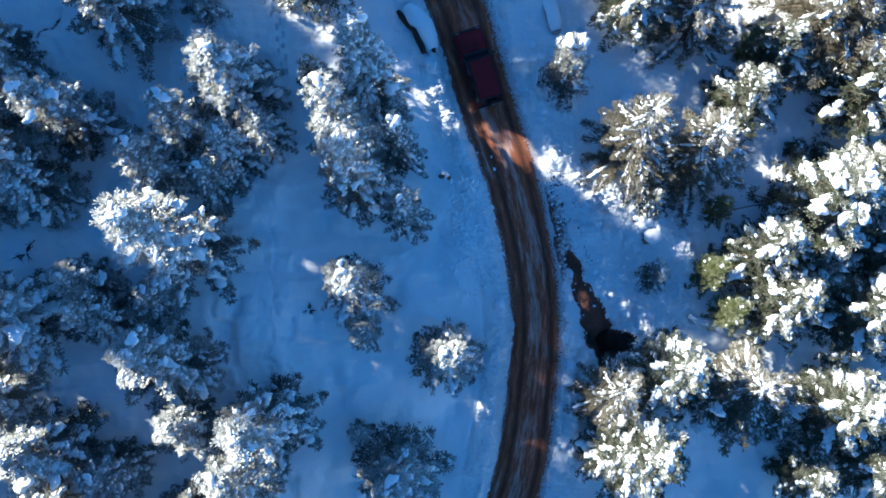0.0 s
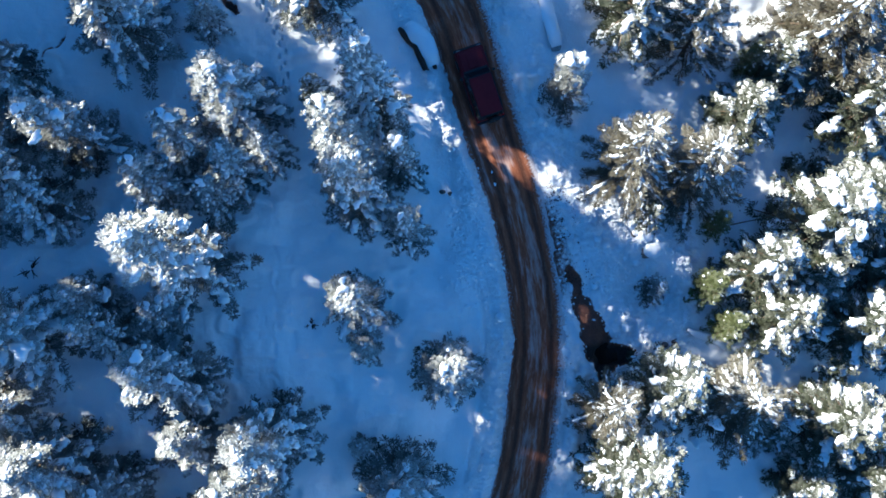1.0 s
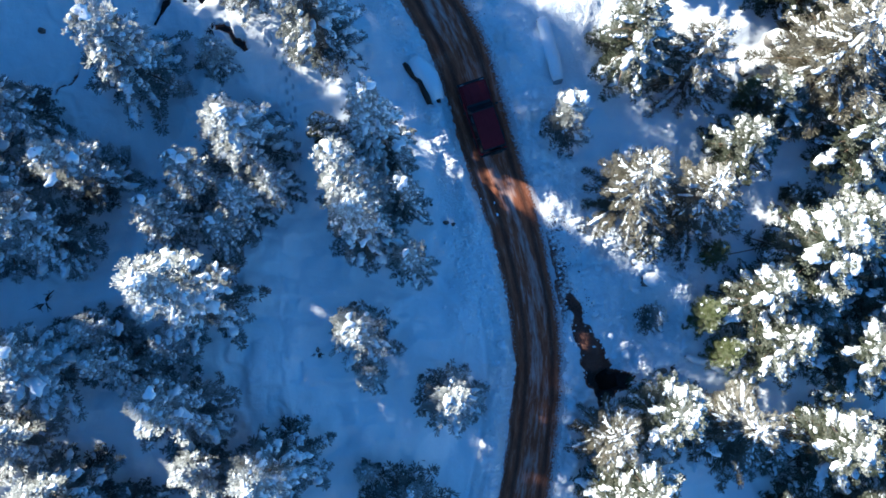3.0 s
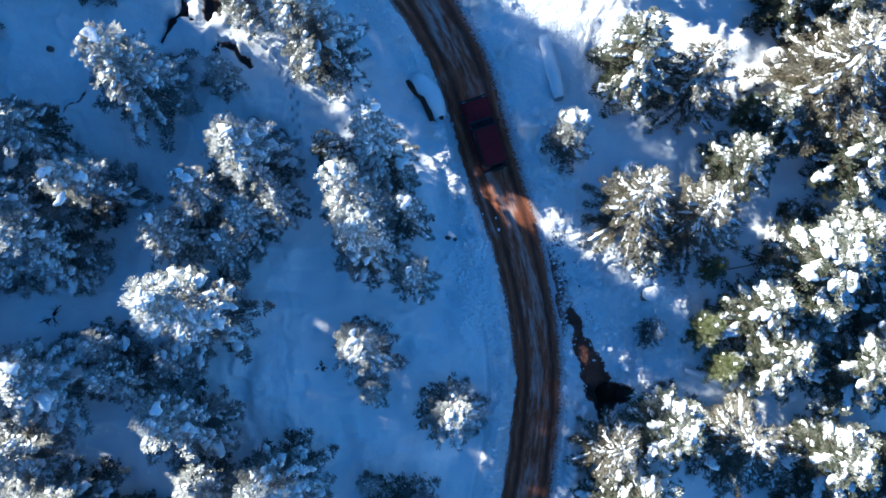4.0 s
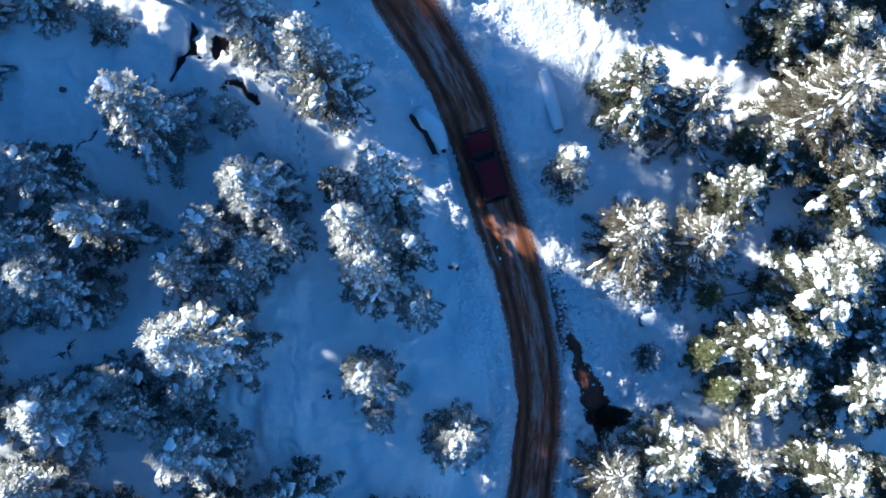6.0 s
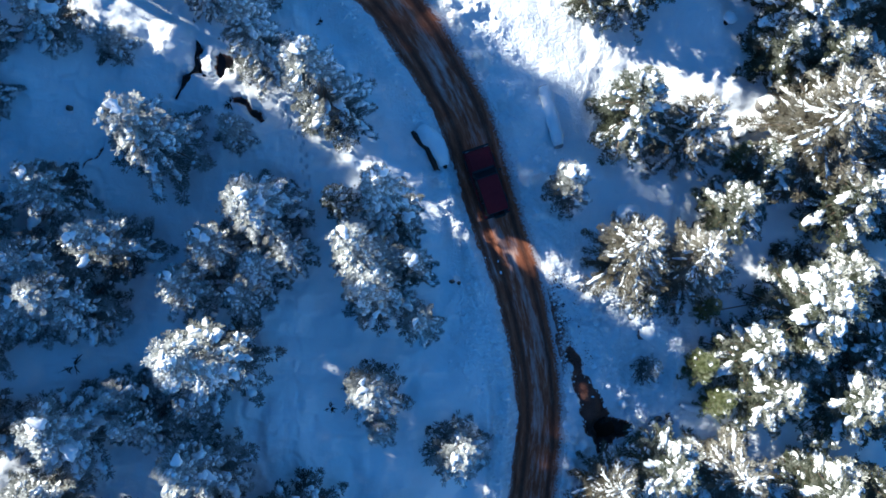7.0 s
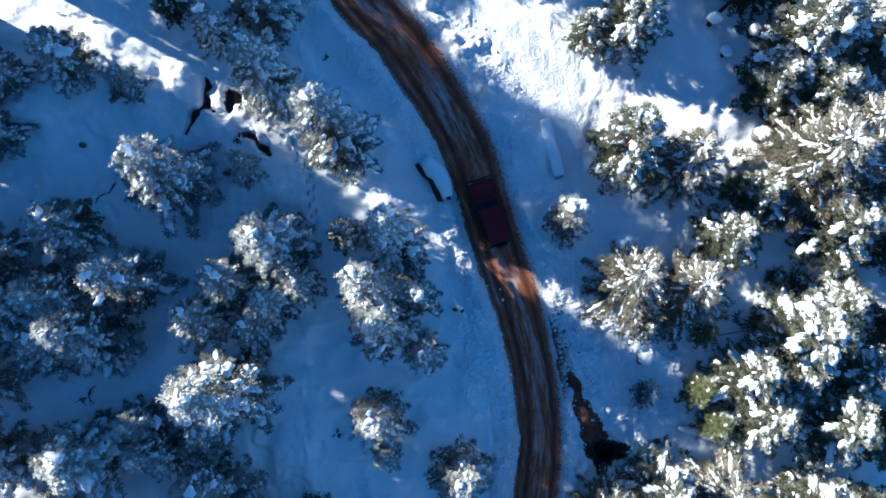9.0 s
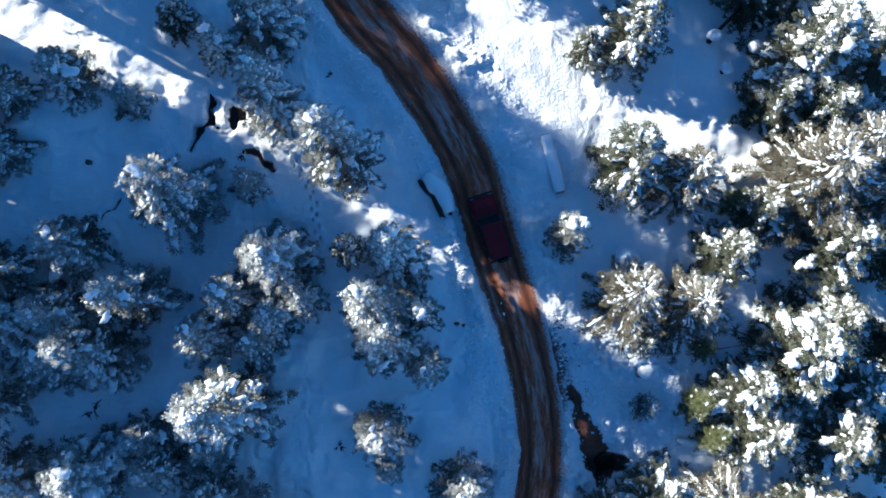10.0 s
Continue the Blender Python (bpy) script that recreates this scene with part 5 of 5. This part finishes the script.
def panel(name, mat, parent, corners, depth=0.012):
    """A thin pane between four corners, with thickness."""
    bm = bmesh.new()
    c = [Vector(v) for v in corners]
    nrm = (c[1] - c[0]).cross(c[3] - c[0]).normalized() * depth
    lo, hi = [bm.verts.new(v - nrm) for v in c], [bm.verts.new(v + nrm) for v in c]
    bm.faces.new(hi)
    bm.faces.new(lo[::-1])
    for i in range(4):
        j = (i + 1) % 4
        bm.faces.new((lo[i], lo[j], hi[j], hi[i]))
    bmesh.ops.recalc_face_normals(bm, faces=bm.faces)
    return part(name, bm, mat, parent)


def wheel_meshes():
    prof = [(0.20, -0.10), (0.33, -0.11), (0.355, -0.08), (0.36, 0.0), (0.355, 0.08), (0.33, 0.11), (0.20, 0.10)]
    seg, vs, fs = 24, [], []
    for s in range(seg):
        a = 2 * math.pi * s / seg
        for r, x in prof:
            r2 = r + (0.006 if r > 0.34 and s % 2 else 0)
            vs.append((x, math.cos(a) * r2, math.sin(a) * r2))
    n = len(prof)
    for s in range(seg):
        for j in range(n):
            a, b = s * n + j, ((s + 1) % seg) * n + j
            fs.append((a, s * n + (j + 1) % n, ((s + 1) % seg) * n + (j + 1) % n, b))
    tyre = mesh_of("tyre", vs, fs, RUBBER)
    vs, fs = [(0.05, 0, 0)], []
    for s in range(seg):
        a = 2 * math.pi * s / seg
        for r, x in ((0.06, 0.05), (0.15, 0.02 if s % 4 < 2 else 0.055), (0.205, 0.08)):
            vs.append((x, math.cos(a) * r, math.sin(a) * r))
    for s in range(seg):
        a, b = 1 + s * 3, 1 + ((s + 1) % seg) * 3
        fs += [(0, a, b), (a, a + 1, b + 1, b), (a + 1, a + 2, b + 2, b + 1)]
    return tyre, mesh_of("rim", vs, fs, RIM)


TYRE, RIM_MESH = wheel_meshes()


def wheel(name, parent, place):
    tyre = part(name, TYRE, RUBBER, parent)
    tyre.matrix_basis = place
    part("rim", RIM_MESH, RIM, tyre)


car = new("off_road_car")
tagged(car, "dark maroon boxy off-road car on the muddy road", "car")
body = boxed("body", PAINT, car, -0.86, 0.86, -2.12, 2.12, 0.42, 0.98, bevel=0.07, top=(0.05, 0.05, 0.03, 0.06))
boxed("bonnet", PAINT, car, -0.74, 0.74, 0.82, 2.02, 0.95, 1.05, bevel=0.035, top=(0.05, 0.05, 0.0, 0.10))
boxed("bonnet_bulge", PAINT, car, -0.34, 0.34, 0.90, 1.86, 1.04, 1.075, bevel=0.015, top=(0.04, 0.04, 0.02, 0.08))
boxed("cowl", BLACK, car, -0.72, 0.72, 0.70, 0.86, 0.96, 1.04, bevel=0.02)
boxed("cabin", BLACK, car, -0.80, 0.80, -2.06, 0.74, 0.96, 1.62, bevel=0.05, top=(0.13, 0.13, 0.10, 0.42))
boxed("roof", PAINT, car, -0.67, 0.67, -1.95, 0.30, 1.60, 1.68, bevel=0.035, top=(0.03, 0.03, 0.03, 0.03))
for x in (-0.42, -0.14, 0.14, 0.42):
    boxed("roof_rib", PAINT, car, x - 0.035, x + 0.035, -1.80, 0.12, 1.676, 1.692, bevel=0.006)
panel("windscreen", GLASS, car, [(-0.72, 0.735, 1.02), (0.72, 0.735, 1.02), (0.64, 0.37, 1.57), (-0.64, 0.37, 1.57)])
panel("rear_window", GLASS, car, [(0.66, -2.07, 1.06), (-0.66, -2.07, 1.06), (-0.60, -1.99, 1.54), (0.60, -1.99, 1.54)])
for s in (-1, 1):
    for y0, y1 in ((-0.32, 0.42), (-1.12, -0.40), (-1.90, -1.20)):
        t0, t1 = (y0, y1 - 0.16) if y1 > 0.2 else (y0, y1)
        quad = [(s * 0.802, y0, 1.04), (s * 0.802, y1, 1.04), (s * 0.698, t1, 1.54), (s * 0.698, t0, 1.54)]
        panel("side_window", GLASS, car, quad if s > 0 else quad[::-1])
    boxed("wheel_arch", BLACK, car, s * 0.88 - 0.035, s * 0.88 + 0.035, 0.95, 1.75, 0.40, 0.80, bevel=0.03, top=(0, 0, 0.16, 0.16))
    boxed("wheel_arch", BLACK, car, s * 0.88 - 0.035, s * 0.88 + 0.035, -1.70, -0.90, 0.40, 0.80, bevel=0.03, top=(0, 0, 0.16, 0.16))
    boxed("sill", BLACK, car, s * 0.84 - 0.04, s * 0.84 + 0.04, -0.88, 0.93, 0.36, 0.46, bevel=0.02)
    m = boxed("mirror", BLACK, car, s * 0.98 - 0.09, s * 0.98 + 0.09, 0.42, 0.54, 1.05, 1.22, bevel=0.03)
    boxed("headlight", LENS, car, s * 0.62 - 0.12, s * 0.62 + 0.12, 2.08, 2.14, 0.74, 0.90, bevel=0.015)
    boxed("tail_light", TAIL, car, s * 0.74 - 0.08, s * 0.74 + 0.08, -2.14, -2.09, 0.66, 0.94, bevel=0.012)
    boxed("door_handle", BLACK, car, s * 0.865 - 0.015, s * 0.865 + 0.015, -0.30, -0.14, 0.84, 0.88, bevel=0.006)
    boxed("roof_gutter", BLACK, car, s * 0.69 - 0.012, s * 0.69 + 0.012, -1.94, 0.28, 1.595, 1.63, bevel=0.005)
boxed("grille", BLACK, car, -0.48, 0.48, 2.09, 2.135, 0.70, 0.92, bevel=0.012)
boxed("front_bumper", BLACK, car, -0.86, 0.86, 2.08, 2.26, 0.46, 0.64, bevel=0.045)
boxed("rear_bumper", BLACK, car, -0.84, 0.84, -2.26, -2.08, 0.46, 0.64, bevel=0.045)
boxed("underbody", BLACK, car, -0.70, 0.70, -2.0, 2.0, 0.30, 0.46, bevel=0.03)
boxed("wiper", BLACK, car, -0.45, 0.02, 0.70, 0.73, 1.045, 1.065, bevel=0.004)
boxed("wiper", BLACK, car, 0.12, 0.58, 0.70, 0.73, 1.045, 1.065, bevel=0.004)
for x in (-0.74, 0.74):
    for y in (1.35, -1.30):
        wheel("wheel", car, Matrix.Translation((x, y, 0.36)) @ pose(0, 0, 0, 0, 0, 0 if x > 0 else 180))
wheel("spare_wheel", car, Matrix.Translation((0.12, -2.24, 0.92)) @ pose(0, 0, 0, 0, 0, -90))

cx, cy = 2.12, 9.55
k, _ = near(CENTRE, np.array([cx]), np.array([cy]))
k = int(k[0])
fwd = Vector((-0.32, 0.947, 0)).normalized()


def road_height(v):
    i, _ = near(CENTRE, np.array([v.x]), np.array([v.y]))
    return float(ROAD_Z[int(i[0])]) + 0.0


here = Vector((cx, cy, 0))
front, back = here + fwd * 1.35, here - fwd * 1.35
front.z, back.z = road_height(front), road_height(back)
ahead = (front - back).normalized()
right = ahead.cross(Vector((0, 0, 1))).normalized()
upward = right.cross(ahead)
m = Matrix((right, ahead, upward)).transposed().to_4x4()
m.translation = (front + back) / 2 + Vector((0, 0, 0.0))
car.matrix_basis = m
